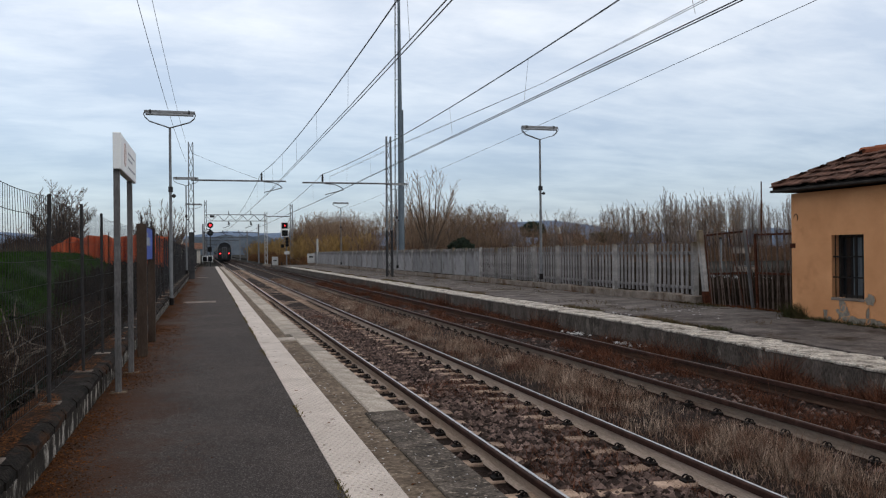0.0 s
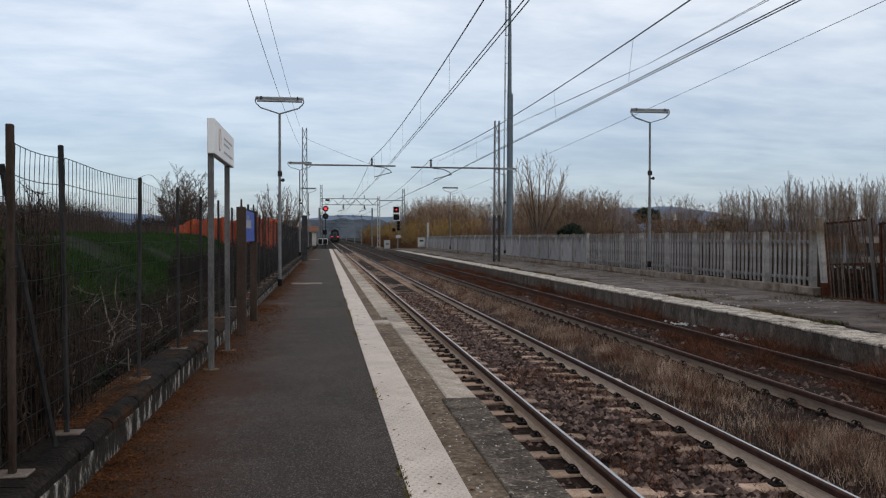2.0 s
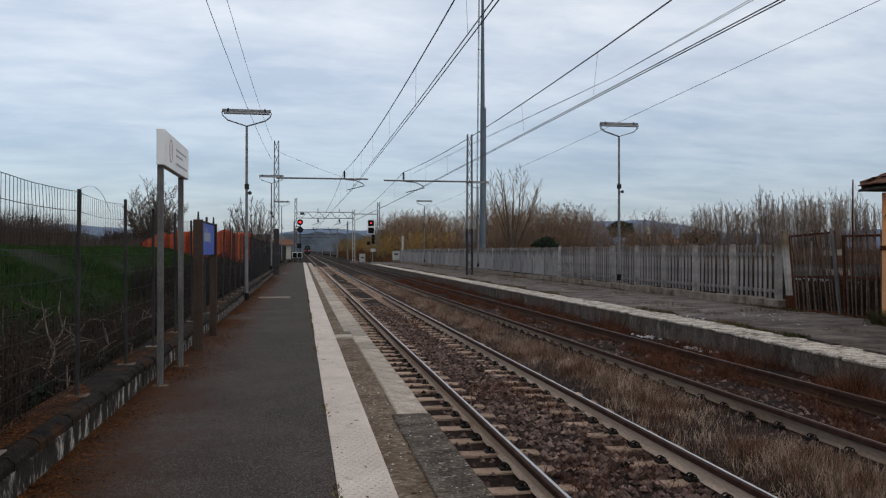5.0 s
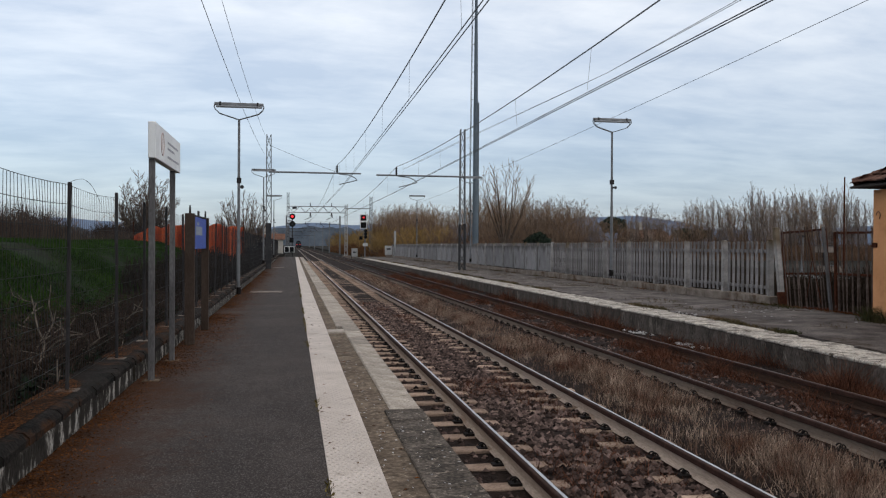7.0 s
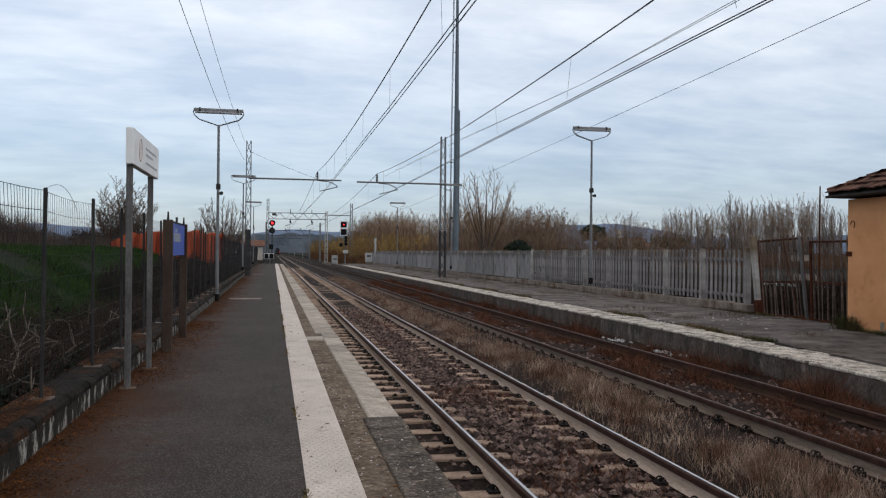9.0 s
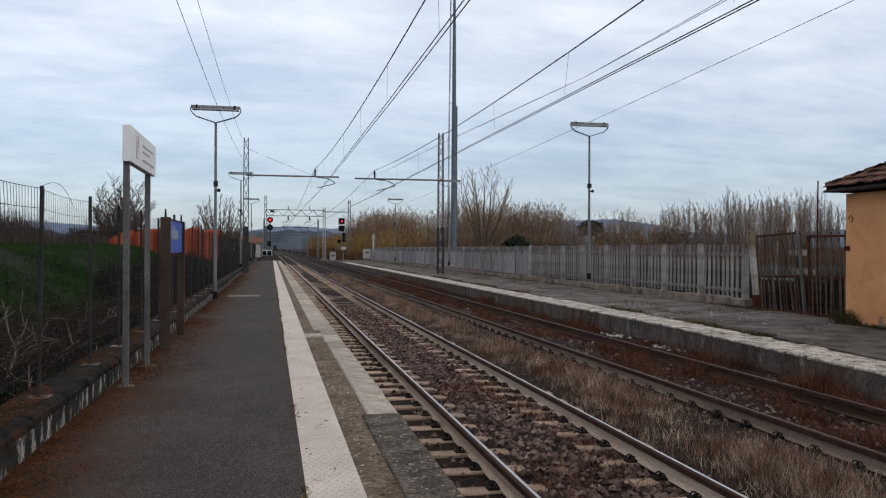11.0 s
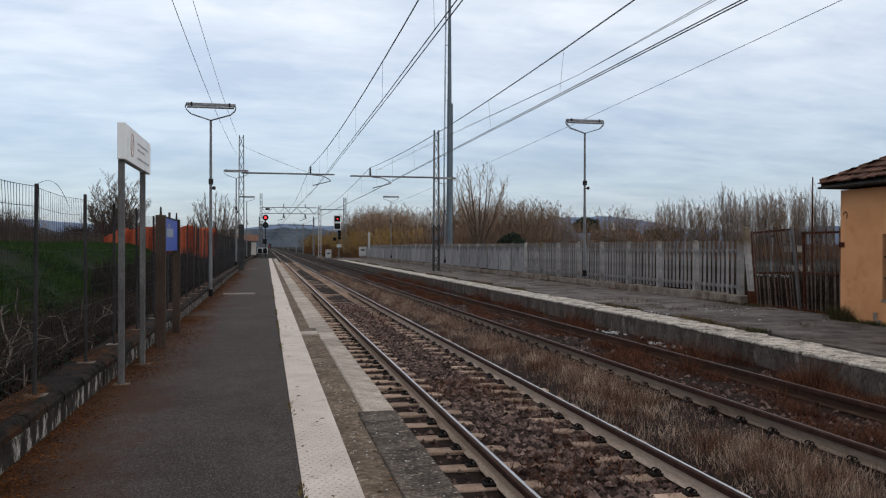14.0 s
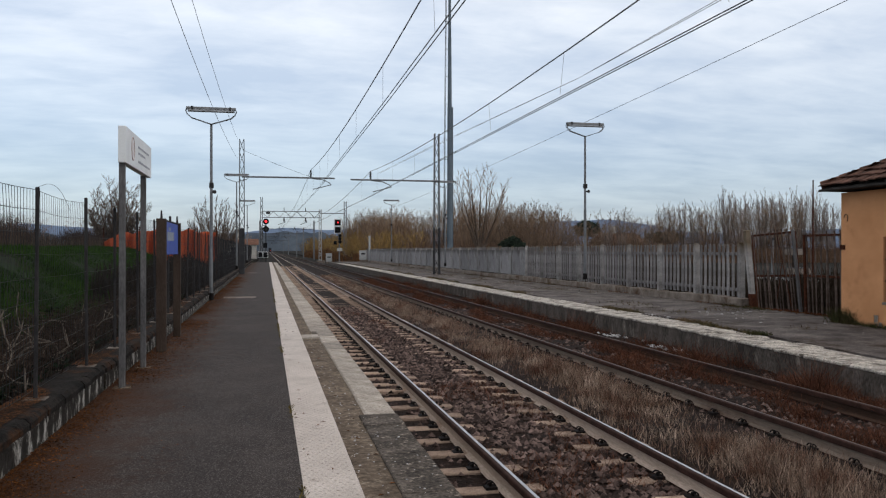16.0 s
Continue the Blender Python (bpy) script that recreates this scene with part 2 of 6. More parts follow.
BROWN_POST = material("brown_post", (0.036, 0.024, 0.0179), (0.063, 0.0446, 0.0343), 4, 0.75, bump=0.3, stretch=(1, 1, 0.3))
STUCCO = material("ochre_stucco", (0.567, 0.269, 0.122), (0.68, 0.338, 0.163), 1.3, 0.92, bump=0.35, fine_scale=90, c=(0.477, 0.217, 0.0975), stain=0.1, stain_scale=1.0)
BARE_PLASTER = material("bare_plaster", (0.19, 0.165, 0.135), (0.33, 0.29, 0.24), 9, 0.95, bump=0.8, fine_scale=40)
TILE = material("roof_tile", (0.058, 0.029, 0.022), (0.150, 0.078, 0.056), 7, 0.9, bump=0.8, c=(0.034, 0.032, 0.028), stain=0.30, stain_scale=3, objrand=0.4)
TILE_RED = material("ridge_tile", (0.216, 0.068, 0.036), (0.304, 0.104, 0.056), 5, 0.85, bump=0.4)
FASCIA = material("eave_wood", (0.027, 0.0228, 0.0204), (0.051, 0.045, 0.0408), 5, 0.85, bump=0.4)
SHUTTER = material("grey_shutter", (0.085, 0.10, 0.115), (0.16, 0.18, 0.20), 2.5, 0.7, bump=0.2, stretch=(6, 6, 0.4))
RUST = material("rusted_iron", (0.0378, 0.0122, 0.00697), (0.0882, 0.0289, 0.014), 6, 0.9, bump=0.4, c=(0.126, 0.0862, 0.0726), stain=0.02, stain_scale=2.5)
RUST_BAR = material("gate_bar", (0.052, 0.034, 0.027), (0.145, 0.112, 0.096), 5, 0.9, bump=0.3, c=(0.075, 0.030, 0.018), stain=0.25, stain_scale=1.8, objrand=0.4)
ORANGE = material("orange_net", (0.38, 0.078, 0.032), (0.50, 0.115, 0.048), 1.6, 0.7, bump=0.3, stretch=(1, 1, 0.4))
BARK = material("bark", (0.075, 0.054, 0.041), (0.165, 0.124, 0.096), 4, 0.95, bump=0.3)
TWIG = material("twigs_brown", (0.165, 0.108, 0.070), (0.285, 0.192, 0.128), 0.3, 0.95, bump=0, island=0.35, objrand=0.25)
TWIG_GREY = material("twigs_grey", (0.190, 0.152, 0.130), (0.305, 0.250, 0.215), 0.3, 0.95, bump=0, island=0.3, objrand=0.2)
TWIG_DARK = material("twigs_dark", (0.100, 0.074, 0.058), (0.175, 0.132, 0.104), 0.3, 0.95, bump=0, island=0.35)
TWIG_OCHRE = material("twigs_ochre", (0.205, 0.128, 0.045), (0.325, 0.212, 0.078), 0.3, 0.95, bump=0, island=0.35, objrand=0.3)
EVERGREEN = material("evergreen", (0.0112, 0.0182, 0.0126), (0.028, 0.0392, 0.0252), 2, 0.9, bump=0, island=0.4)
# distance haze of both ridges is mixed into their base colours
HILL = material("haze_tinted_hill", (0.250, 0.322, 0.455), (0.285, 0.360, 0.495), 0.004, 1.0, bump=0, spec=0.0)
HILL_NEAR = material("haze_tinted_wooded_hill", (0.092, 0.112, 0.138), (0.165, 0.190, 0.222), 0.03, 1.0, bump=0, spec=0.0)
SIGNAL_BLACK = material("signal_black", (0.004, 0.004, 0.005), (0.009, 0.009, 0.01), 5, 0.6, bump=0)
CABINET = material("cabinet_grey", (0.33, 0.33, 0.32), (0.45, 0.45, 0.44), 3, 0.7, bump=0.1)
TRAIN_DARK = material("train_dark", (0.009, 0.01, 0.012), (0.017, 0.0185, 0.0215), 1, 0.5, bump=0)
TRAIN_RED = material("train_red", (0.10, 0.012, 0.014), (0.15, 0.02, 0.02), 1, 0.5, bump=0)
TRAIN_GREY = material("train_grey", (0.045, 0.0473, 0.0518), (0.0675, 0.0698, 0.0743), 1, 0.5, bump=0)
GLASS_DARK = material("dark_glass", (0.012, 0.014, 0.017), (0.02, 0.022, 0.026), 1, 0.12, bump=0, spec=0.6)
HOUSE_WALL = material("pale_render", (0.36, 0.33, 0.29), (0.46, 0.43, 0.38), 1, 0.9, bump=0.2)
HOUSE_OCHRE = material("far_house_render", (0.32, 0.22, 0.11), (0.40, 0.29, 0.16), 1, 0.9, bump=0.2)
HOUSE_ROOF = material("far_roof", (0.11, 0.055, 0.038), (0.18, 0.095, 0.065), 1.5, 0.9, bump=0.3)
RED_GLOW = glow("red_lens", (1.0, 0.03, 0.04), 2.2)
TAIL_GLOW = glow("tail_lens", (1.0, 0.04, 0.04), 2.5)
LAMP_TUBE = material("lamp_diffuser", (0.42, 0.43, 0.45), (0.52, 0.53, 0.55), 3, 0.4, bump=0)


def asphalt_details(m):
    n, l = m.node_tree.nodes, m.node_tree.links
    p = n["Principled BSDF"]
    base = p.inputs["Base Color"].links[0].from_socket
    tc = n.new("ShaderNodeTexCoord")
    sx = n.new("ShaderNodeSeparateXYZ")
    l.new(tc.outputs["Object"], sx.inputs[0])

    def noise_(scale, detail):
        t = n.new("ShaderNodeTexNoise")
        t.inputs["Scale"].default_value, t.inputs["Detail"].default_value, t.inputs["Roughness"].default_value = scale, detail, 0.7
        l.new(tc.outputs["Object"], t.inputs["Vector"])
        return t.outputs[0]

    def ranged(src, a, b):
        r = n.new("ShaderNodeMapRange")
        r.inputs[1].default_value, r.inputs[2].default_value = a, b
        l.new(src, r.inputs[0])
        return r.outputs[0]

    def mixed(fac, c1, colour):
        x = n.new("ShaderNodeMixRGB")
        l.new(fac, x.inputs[0])
        l.new(c1, x.inputs[1])
        x.inputs[2].default_value = (*colour, 1)
        return x.outputs[0]

    def sum_(a, b, op="ADD"):
        k = n.new("ShaderNodeMath")
        k.operation = op
        for i, v in enumerate((a, b)):
            if isinstance(v, float):
                k.inputs[i].default_value = v
            else:
                l.new(v, k.inputs[i])
        return k.outputs[0]

    specks = ranged(noise_(105.0, 0.0), 0.58, 0.70)
    col = mixed(sum_(specks, sum_(noise_(1.1, 4.0), 1.15, "MULTIPLY"), "MULTIPLY"), base, (0.200, 0.180, 0.170))
    pits = ranged(noise_(70.0, 1.0), 0.44, 0.34)
    col = mixed(sum_(pits, 0.6, "MULTIPLY"), col, (0.016, 0.0125, 0.0115))
    damp = ranged(noise_(0.55, 5.0), 0.44, 0.68)
    col = mixed(sum_(damp, 0.22, "MULTIPLY"), col, (0.031, 0.0240, 0.0220))
    patch = ranged(noise_(2.4, 7.0), 0.54, 0.70)
    col = mixed(sum_(patch, 0.35, "MULTIPLY"), col, (0.080, 0.067, 0.061))
    edge = sum_(sum_(sx.outputs[0], -0.75, "MULTIPLY"), sum_(sum_(noise_(1.6, 6.0), 1.6, "MULTIPLY"), sum_(noise_(14.0, 4.0), 0.8, "MULTIPLY")))
    col = mixed(ranged(edge, 3.78, 4.55), col, (0.053, 0.0215, 0.0086))
    l.new(col, p.inputs["Base Color"])


asphalt_details(ASPHALT)


def lichen_heads(m, z0, z1, colour, scale, amount):
    """Lichen that grows down from the heads of cast concrete in uneven streaks."""
    n, l = m.node_tree.nodes, m.node_tree.links
    p = n["Principled BSDF"]
    base = p.inputs["Base Color"].links[0].from_socket
    tc, geo = n.new("ShaderNodeTexCoord"), n.new("ShaderNodeNewGeometry")
    sx = n.new("ShaderNodeSeparateXYZ")
    l.new(tc.outputs["Object"], sx.inputs[0])
    mp = n.new("ShaderNodeMapping")
    mp.inputs["Scale"].default_value = (scale, scale, scale * 0.18)
    l.new(geo.outputs["Position"], mp.inputs[0])
    t = n.new("ShaderNodeTexNoise")
    t.inputs["Scale"].default_value, t.inputs["Detail"].default_value = 1.0, 5.0
    l.new(mp.outputs[0], t.inputs["Vector"])
    h = n.new("ShaderNodeMapRange")
    h.inputs[1].default_value, h.inputs[2].default_value, h.inputs[3].default_value, h.inputs[4].default_value = z0, z1, -0.35, 0.45
    l.new(sx.outputs[2], h.inputs[0])
    a = n.new("ShaderNodeMath")
    a.operation = "ADD"
    l.new(h.outputs[0], a.inputs[0])
    l.new(t.outputs[0], a.inputs[1])
    r = n.new("ShaderNodeMapRange")
    r.inputs[1].default_value, r.inputs[2].default_value, r.inputs[4].default_value = 0.50, 0.80, amount
    l.new(a.outputs[0], r.inputs[0])
    x = n.new("ShaderNodeMixRGB")
    l.new(r.outputs[0], x.inputs[0])
    l.new(base, x.inputs[1])
    x.inputs[2].default_value = (*colour, 1)
    l.new(x.outputs[0], p.inputs["Base Color"])


lichen_heads(FENCE_CONC, 0.75, 1.45, (0.070, 0.060, 0.054), 2.2, 0.65)
lichen_heads(FENCE_SLAB, 0.7, 1.35, (0.080, 0.070, 0.064), 2.6, 0.8)
lichen_heads(FENCE_POST, 1.2, 1.95, (0.110, 0.072, 0.030), 0.9, 0.8)


# ---- mesh tools ----
class Mesh:
    """Collects vertices and faces of one part."""

    def __init__(self):
        self.v, self.f, self.mi = [], [], []

    def face(self, idx, mi=0):
        self.f.append(idx)
        self.mi.append(mi)

    def box(self, x0, x1, y0, y1, z0, z1, mi=0, m=None):
        b = len(self.v)
        pts = [(x, y, z) for z in (z0, z1) for y in (y0, y1) for x in (x0, x1)]
        if m is not None:
            pts = [tuple(m @ Vector(p)) for p in pts]
        self.v += pts
        for q in ((0, 2, 3, 1), (4, 5, 7, 6), (0, 1, 5, 4), (2, 6, 7, 3), (0, 4, 6, 2), (1, 3, 7, 5)):
            self.face([b + i for i in q], mi)
        return self

    def tube(self, p0, p1, r0, r1=None, n=6, caps=True, mi=0):
        r1 = r0 if r1 is None else r1
        p0, p1 = Vector(p0), Vector(p1)
        d = (p1 - p0)
        if d.length < 1e-6:
            return self
        d.normalize()
        a = d.orthogonal().normalized()
        c = d.cross(a)
        b = len(self.v)
        for p, r in ((p0, r0), (p1, r1)):
            for i in range(n):
                t = 2 * math.pi * i / n
                self.v.append(tuple(p + (a * math.cos(t) + c * math.sin(t)) * r))
        for i in range(n):
            j = (i + 1) % n
            self.face([b + i, b + j, b + n + j, b + n + i], mi)
        if caps:
            self.face([b + i for i in reversed(range(n))], mi)
            self.face([b + n + i for i in range(n)], mi)
        return self

    def spike(self, p0, p1, r):
        """Three-sided twig running out to a point."""
        p0, p1 = Vector(p0), Vector(p1)
        d = p1 - p0
        if d.length < 1e-6:
            return self
        d.normalize()
        a = d.orthogonal().normalized()
        c = d.cross(a)
        b = len(self.v)
        for i in range(3):
            t = 2.0944 * i
            self.v.append(tuple(p0 + (a * math.cos(t) + c * math.sin(t)) * r))
        self.v.append(tuple(p1))
        for i in range(3):
            self.face([b + i, b + (i + 1) % 3, b + 3])
        return self

    def path(self, pts, r, n=5, mi=0, r1=None):
        for i, (p, q) in enumerate(zip(pts, pts[1:])):
            if r1 is None:
                self.tube(p, q, r, r, n, True, mi)
            else:
                k = len(pts) - 1
                self.tube(p, q, r + (r1 - r) * i / k, r + (r1 - r) * (i + 1) / k, n, True, mi)
        return self

    def blade(self, base, tip, w, side):
        b = len(self.v)
        s = side * w
        self.v += [tuple(base - s), tuple(base + s), tuple(tip)]
        self.face([b, b + 1, b + 2])

    def disc(self, c, axis, r, n=12, mi=0):
        c, axis = Vector(c), Vector(axis).normalized()
        a = axis.orthogonal().normalized()
        e = axis.cross(a)
        b = len(self.v)
        self.v += [tuple(c + (a * math.cos(6.28319 * i / n) + e * math.sin(6.28319 * i / n)) * r) for i in range(n)]
        self.face(list(range(b, b + n)), mi)

    def extrude_y(self, profile, y0, y1, mis=None, cap=True):
        """A closed x-z outline swept along y."""
        b, n = len(self.v), len(profile)
        for y in (y0, y1):
            self.v += [(x, y, z) for x, z in profile]
        for i in range(n):
            j = (i + 1) % n
            self.face([b + i, b + j, b + n + j, b + n + i], mis[i] if mis else 0)
        if cap:
            self.face([b + i for i in reversed(range(n))])
            self.face([b + n + i for i in range(n)])
        return self

    def data(self, name, mats, bevel=0.0, smooth=False):
        me = bpy.data.meshes.new(name)
        me.from_pydata(self.v, [], self.f)
        for m in (mats if isinstance(mats, (list, tuple)) else [mats]):
            me.materials.append(m)
        me.polygons.foreach_set("material_index", self.mi)
        if smooth:
            me.polygons.foreach_set("use_smooth", [True] * len(self.f))
        bm = bmesh.new()
        bm.from_mesh(me)
        if bevel:
            bmesh.ops.remove_doubles(bm, verts=bm.verts, dist=1e-5)
            bmesh.ops.bevel(bm, geom=bm.edges[:], offset=bevel, segments=1, affect="EDGES", clamp_overlap=True)
        if len(bm.faces) < 60000:
            bmesh.ops.recalc_face_normals(bm, faces=bm.faces)
        bm.to_mesh(me)
        bm.free()
        me.update()
        return me


def part(name, mesh, mats, parent=None, label="", bevel=0.0, smooth=False, kind=""):
    me = mesh if isinstance(mesh, bpy.types.Mesh) else mesh.data(name, mats, bevel, smooth)
    ob = new(name, me)
    if parent is not None:
        ob.parent = parent
    return tagged(ob, label=label, kind=kind)


def thing(name, label, category, group="", at=(0, 0, 0), rz=0):
    ob = new(name)
    ob.empty_display_size = 0.2
    ob.matrix_basis = pose(*at, 0, 0, rz)
    return tagged(ob, label, category, group)


def structure(name, mesh, mats, label, category, bevel=0.0):
    ob = part(name, mesh, mats, None, "", bevel)
    return tagged(ob, label, category, "", "structure")


rnd = random.Random(7)
TRACK_2 = 3.4675
PLAT_L, PLAT_R = 0.31, 0.29


# ---- ground ----
def smooth(a, b, t):
    t = min(1, max(0, (t - a) / (b - a)))
    return t * t * (3 - 2 * t)


def ground_height(x, y):
    h = -0.42
    if x < -4.7:
        bank = 0.30 + 1.55 * smooth(-5.2, -9.5, x) * (1 - 0.75 * smooth(45, 75, y)) * smooth(-2, 7, y)
        bank += 0.14 * noise.noise((x * 0.35, y * 0.3, 3.1)) * smooth(-5.0, -6.5, x)
        h = bank * (1 - smooth(-25, -70, x)) + 0.4 * smooth(-25, -70, x)
    if x > 9.9:
        h = 0.2
    return h


def build_ground():
    xs = [-3000, -1200, -500, -220, -120, -80, -60, -45, -35, -28, -22, -18, -16, -14, -13, -12, -11, -10.3, -9.6, -9, -8.4, -7.8, -7.2, -6.7, -6.2,
          -5.8, -5.4, -5.05, -4.72, -4.70, -1.55, 5.2, 9.89, 9.91, 14, 20, 40, 90, 200, 500, 1200, 3000]
    ys = [-300, -60, -20, -8, -4] + [i * 1.5 for i in range(-1, 34)] + [55, 60, 66, 74, 85, 100, 130, 180, 260, 400, 700, 1200, 2200, 4500]
    m = Mesh()
    for y in ys:
        for x in xs:
            m.v.append((x, y, ground_height(x, y)))
    w = len(xs)
    for j in range(len(ys) - 1):
        for i in range(w - 1):
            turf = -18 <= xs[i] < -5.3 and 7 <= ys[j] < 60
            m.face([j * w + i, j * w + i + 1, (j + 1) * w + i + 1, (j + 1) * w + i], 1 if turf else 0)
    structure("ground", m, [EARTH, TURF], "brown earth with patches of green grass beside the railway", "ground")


build_ground()


def build_ballast():
    m = Mesh()
    ys = [-8 + 0.35 * i for i in range(100)] + [28 + 2.0 * i for i in range(40)] + [110, 140, 200, 300, 500, 900, 1500]
    xs = [-1.62, -1.3, -1.0, -0.5, 0, 0.5, 1.0, 1.4, 1.8, 2.2, 2.6, 3.0, 3.5, 4.0, 4.4, 4.8, 5.3]
    for y in ys:
        for x in xs:
            z = -0.185 + 0.03 * noise.noise((x * 2.3, y * 2.3, 0)) + 0.02 * noise.noise((x * 7, y * 7, 5))
            if 1.2 < x < 2.4:
                z += 0.03
            if x > 4.5:
                z += 0.10 * smooth(4.5, 4.9, x) * (0.35 + 0.65 * smooth(9.5, 12.5, y))
            m.v.append((x, y, z))
    w = len(xs)
    for j in range(len(ys) - 1):
        for i in range(w - 1):
            m.face([j * w + i, j * w + i + 1, (j + 1) * w + i + 1, (j + 1) * w + i])
    structure("ballast_bed", m, BALLAST_SHADED, "brown ballast bed of the two railway tracks, gap shade put into its colour", "ballast")


build_ballast()


# ---- platforms ----
def far_level(y):
    """Height of the opposite platform, which falls slightly at the hut's end."""
    return PLAT_R + max(-0.075, min(0.025, (y - 13.0) * 0.015))


def strip_body(m, x0, x1, ys, z0, dz):
    for y in ys:
        t = far_level(y) + dz
        m.v += [(x0, y, z0), (x1, y, z0), (x1, y, t), (x0, y, t)]
    n = len(ys)
    for i in range(n - 1):
        a = 4 * i
        for q, w in ((0, 1), (1, 2), (2, 3), (3, 0)):
            m.face([a + q, a + w, a + 4 + w, a + 4 + q])
    m.face([0, 3, 2, 1])
    m.face([4 * n - 4, 4 * n - 3, 4 * n - 2, 4 * n - 1])


def build_platforms():
    end = 104.0
    m = Mesh().box(-4.40, -2.46, -14, end, -0.40, PLAT_L)
    floor = structure("platform_paving_near", m, ASPHALT, "dark grey asphalt platform surface with worn patches", "platform")
    m = Mesh().box(-2.458, -2.10, -14, end, -0.40, PLAT_L + 0.004)
    # raised dimples of the tactile strip on the nearest metres
    y = 2.0
    while y < 11:
        for k in range(6):
            x = -2.44 + 0.055 * k + (0.027 if int(y / 0.055) % 2 else 0)
            m.box(x - 0.009, x + 0.009, y - 0.009, y + 0.009, PLAT_L + 0.004, PLAT_L + 0.0075)
        y += 0.055
    structure("tactile_line", m, WHITE_LINE, "dirty white painted tactile safety line along the platform", "safety line")
    m = Mesh().box(-2.098, -1.862, -14, 7.47, -0.40, PLAT_L - 0.018)
    m.box(-2.098, -1.80, 7.472, 14.2, -0.40, PLAT_L - 0.018)
    m.box(-2.098, -1.90, 14.75, end, -0.40, PLAT_L - 0.012)
    structure("platform_gutter", m, GUTTER, "brown worn gutter strip beside the white line", "gutter")
    m = Mesh().box(-2.098, -1.80, 14.203, 14.747, -0.40, PLAT_L + 0.002)
    structure("gutter_cover", m, COPING_WHITE, "pale concrete cover closing the gutter strip", "cover")
    # dark rough coping nearby, pale slabs further on
    dark = Mesh()
    y = -14.0
    while y < 7.45:
        y1 = min(y + 1.0, 7.47)
        dark.box(-1.861, -1.51 + rnd.uniform(-0.008, 0.008), y, y1 - 0.006, -0.40, PLAT_L + rnd.uniform(-0.006, 0.004))
        y += 1.0
    structure("platform_edge_rough", dark, COPING_DARK, "dark weathered concrete platform edge", "platform edge", 0.008)
    edge = thing("platform_edge", "row of pale concrete coping slabs along the platform edge", "platform edge")
    tagged(edge, kind="structure")
    slab = Mesh().box(-0.145, 0.145, 0, 0.968, -0.7, 0).data("coping_slab", COPING_WHITE, 0.014)
    wide = Mesh().box(-0.195, 0.195, 0, 0.968, -0.7, 0).data("coping_slab", COPING_WHITE, 0.014)
    y = 7.48
    while y < end - 1:
        s = part("coping_slab", slab if y < 14.7 else wide, None, edge)
        s.location = (-1.655 + rnd.uniform(-0.006, 0.006) - (0 if y < 14.7 else 0.05), y, PLAT_L + rnd.uniform(-0.012, 0.008))
        y += 1.0
    m = Mesh().box(-4.05, -3.04, 26.3, 27.2, PLAT_L + 0.001, PLAT_L + 0.005)
    m.box(-4.0, -3.3, 55.0, 56.0, PLAT_L + 0.001, PLAT_L + 0.005)
    structure("manhole_cover", m, CONCRETE, "pale concrete inspection cover set in the asphalt", "cover")
    # far platform
    far_ys = [-14, 4, 6, 7, 8, 9, 10, 11, 12, 13, 14, 15, 16, 108]
    m = Mesh()
    strip_body(m, 6.1, 9.86, far_ys, -0.40, 0.0)
    structure("platform_paving_far", m, ASPHALT_R, "grey cracked asphalt of the opposite platform", "platform")
    m = Mesh()
    m2 = Mesh()
    y = -14.0
    while y < 92:
        l = rnd.uniform(0.5, 1.3)
        m.box(5.10 + rnd.uniform(-0.015, 0.015), 6.02 - rnd.uniform(0, 0.22), y, y + l - 0.008, far_level(y + 0.5) - 0.035, far_level(y + 0.5) + 0.006 + rnd.uniform(-0.003, 0.004))
        y += l
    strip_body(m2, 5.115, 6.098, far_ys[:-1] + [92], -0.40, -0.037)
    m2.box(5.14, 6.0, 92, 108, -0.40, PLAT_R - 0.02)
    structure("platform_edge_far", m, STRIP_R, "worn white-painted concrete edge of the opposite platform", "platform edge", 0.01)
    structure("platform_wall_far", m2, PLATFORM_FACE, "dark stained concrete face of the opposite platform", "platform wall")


build_platforms()


# ---- tracks ----
def rail_mesh(top, web):
    prof = [(-0.07, -0.172), (0.07, -0.172), (0.07, -0.160), (0.010, -0.143), (0.009, -0.064), (0.036, -0.052), (0.036, -0.008), (0.028, 0.0), (0.0, 0.001), (-0.028, 0.0),
            (-0.036, -0.008), (-0.036, -0.052), (-0.009, -0.064), (-0.010, -0.143), (-0.07, -0.160)]
    mis = [1, 1, 0, 0, 1, 1, 1, 2, 1, 1, 1, 1, 0, 0, 1]
    m = Mesh()
    cuts = [-14, 108, 300, 1500]
    for a, b in zip(cuts, cuts[1:]):
        m.extrude_y(prof, a, b, mis)
    return m.data("rail", [web, RAIL_RUST, top])


def clip_mesh():
    m = Mesh()
    m.box(-0.05, 0.05, -0.05, 0.05, -0.02, 0.008)
    for s in (-1, 1):
        pts = [(0.0 + 0.038 * math.cos(a), s * 0.026, 0.008 + 0.038 * math.sin(a)) for a in [0.2 + i * 0.5 for i in range(6)]]
        m.path(pts, 0.008, 4)
    m.tube((0, 0, 0), (0, 0, 0.04), 0.013, 0.013, 6)
    return m.data("rail_clip", IRON)


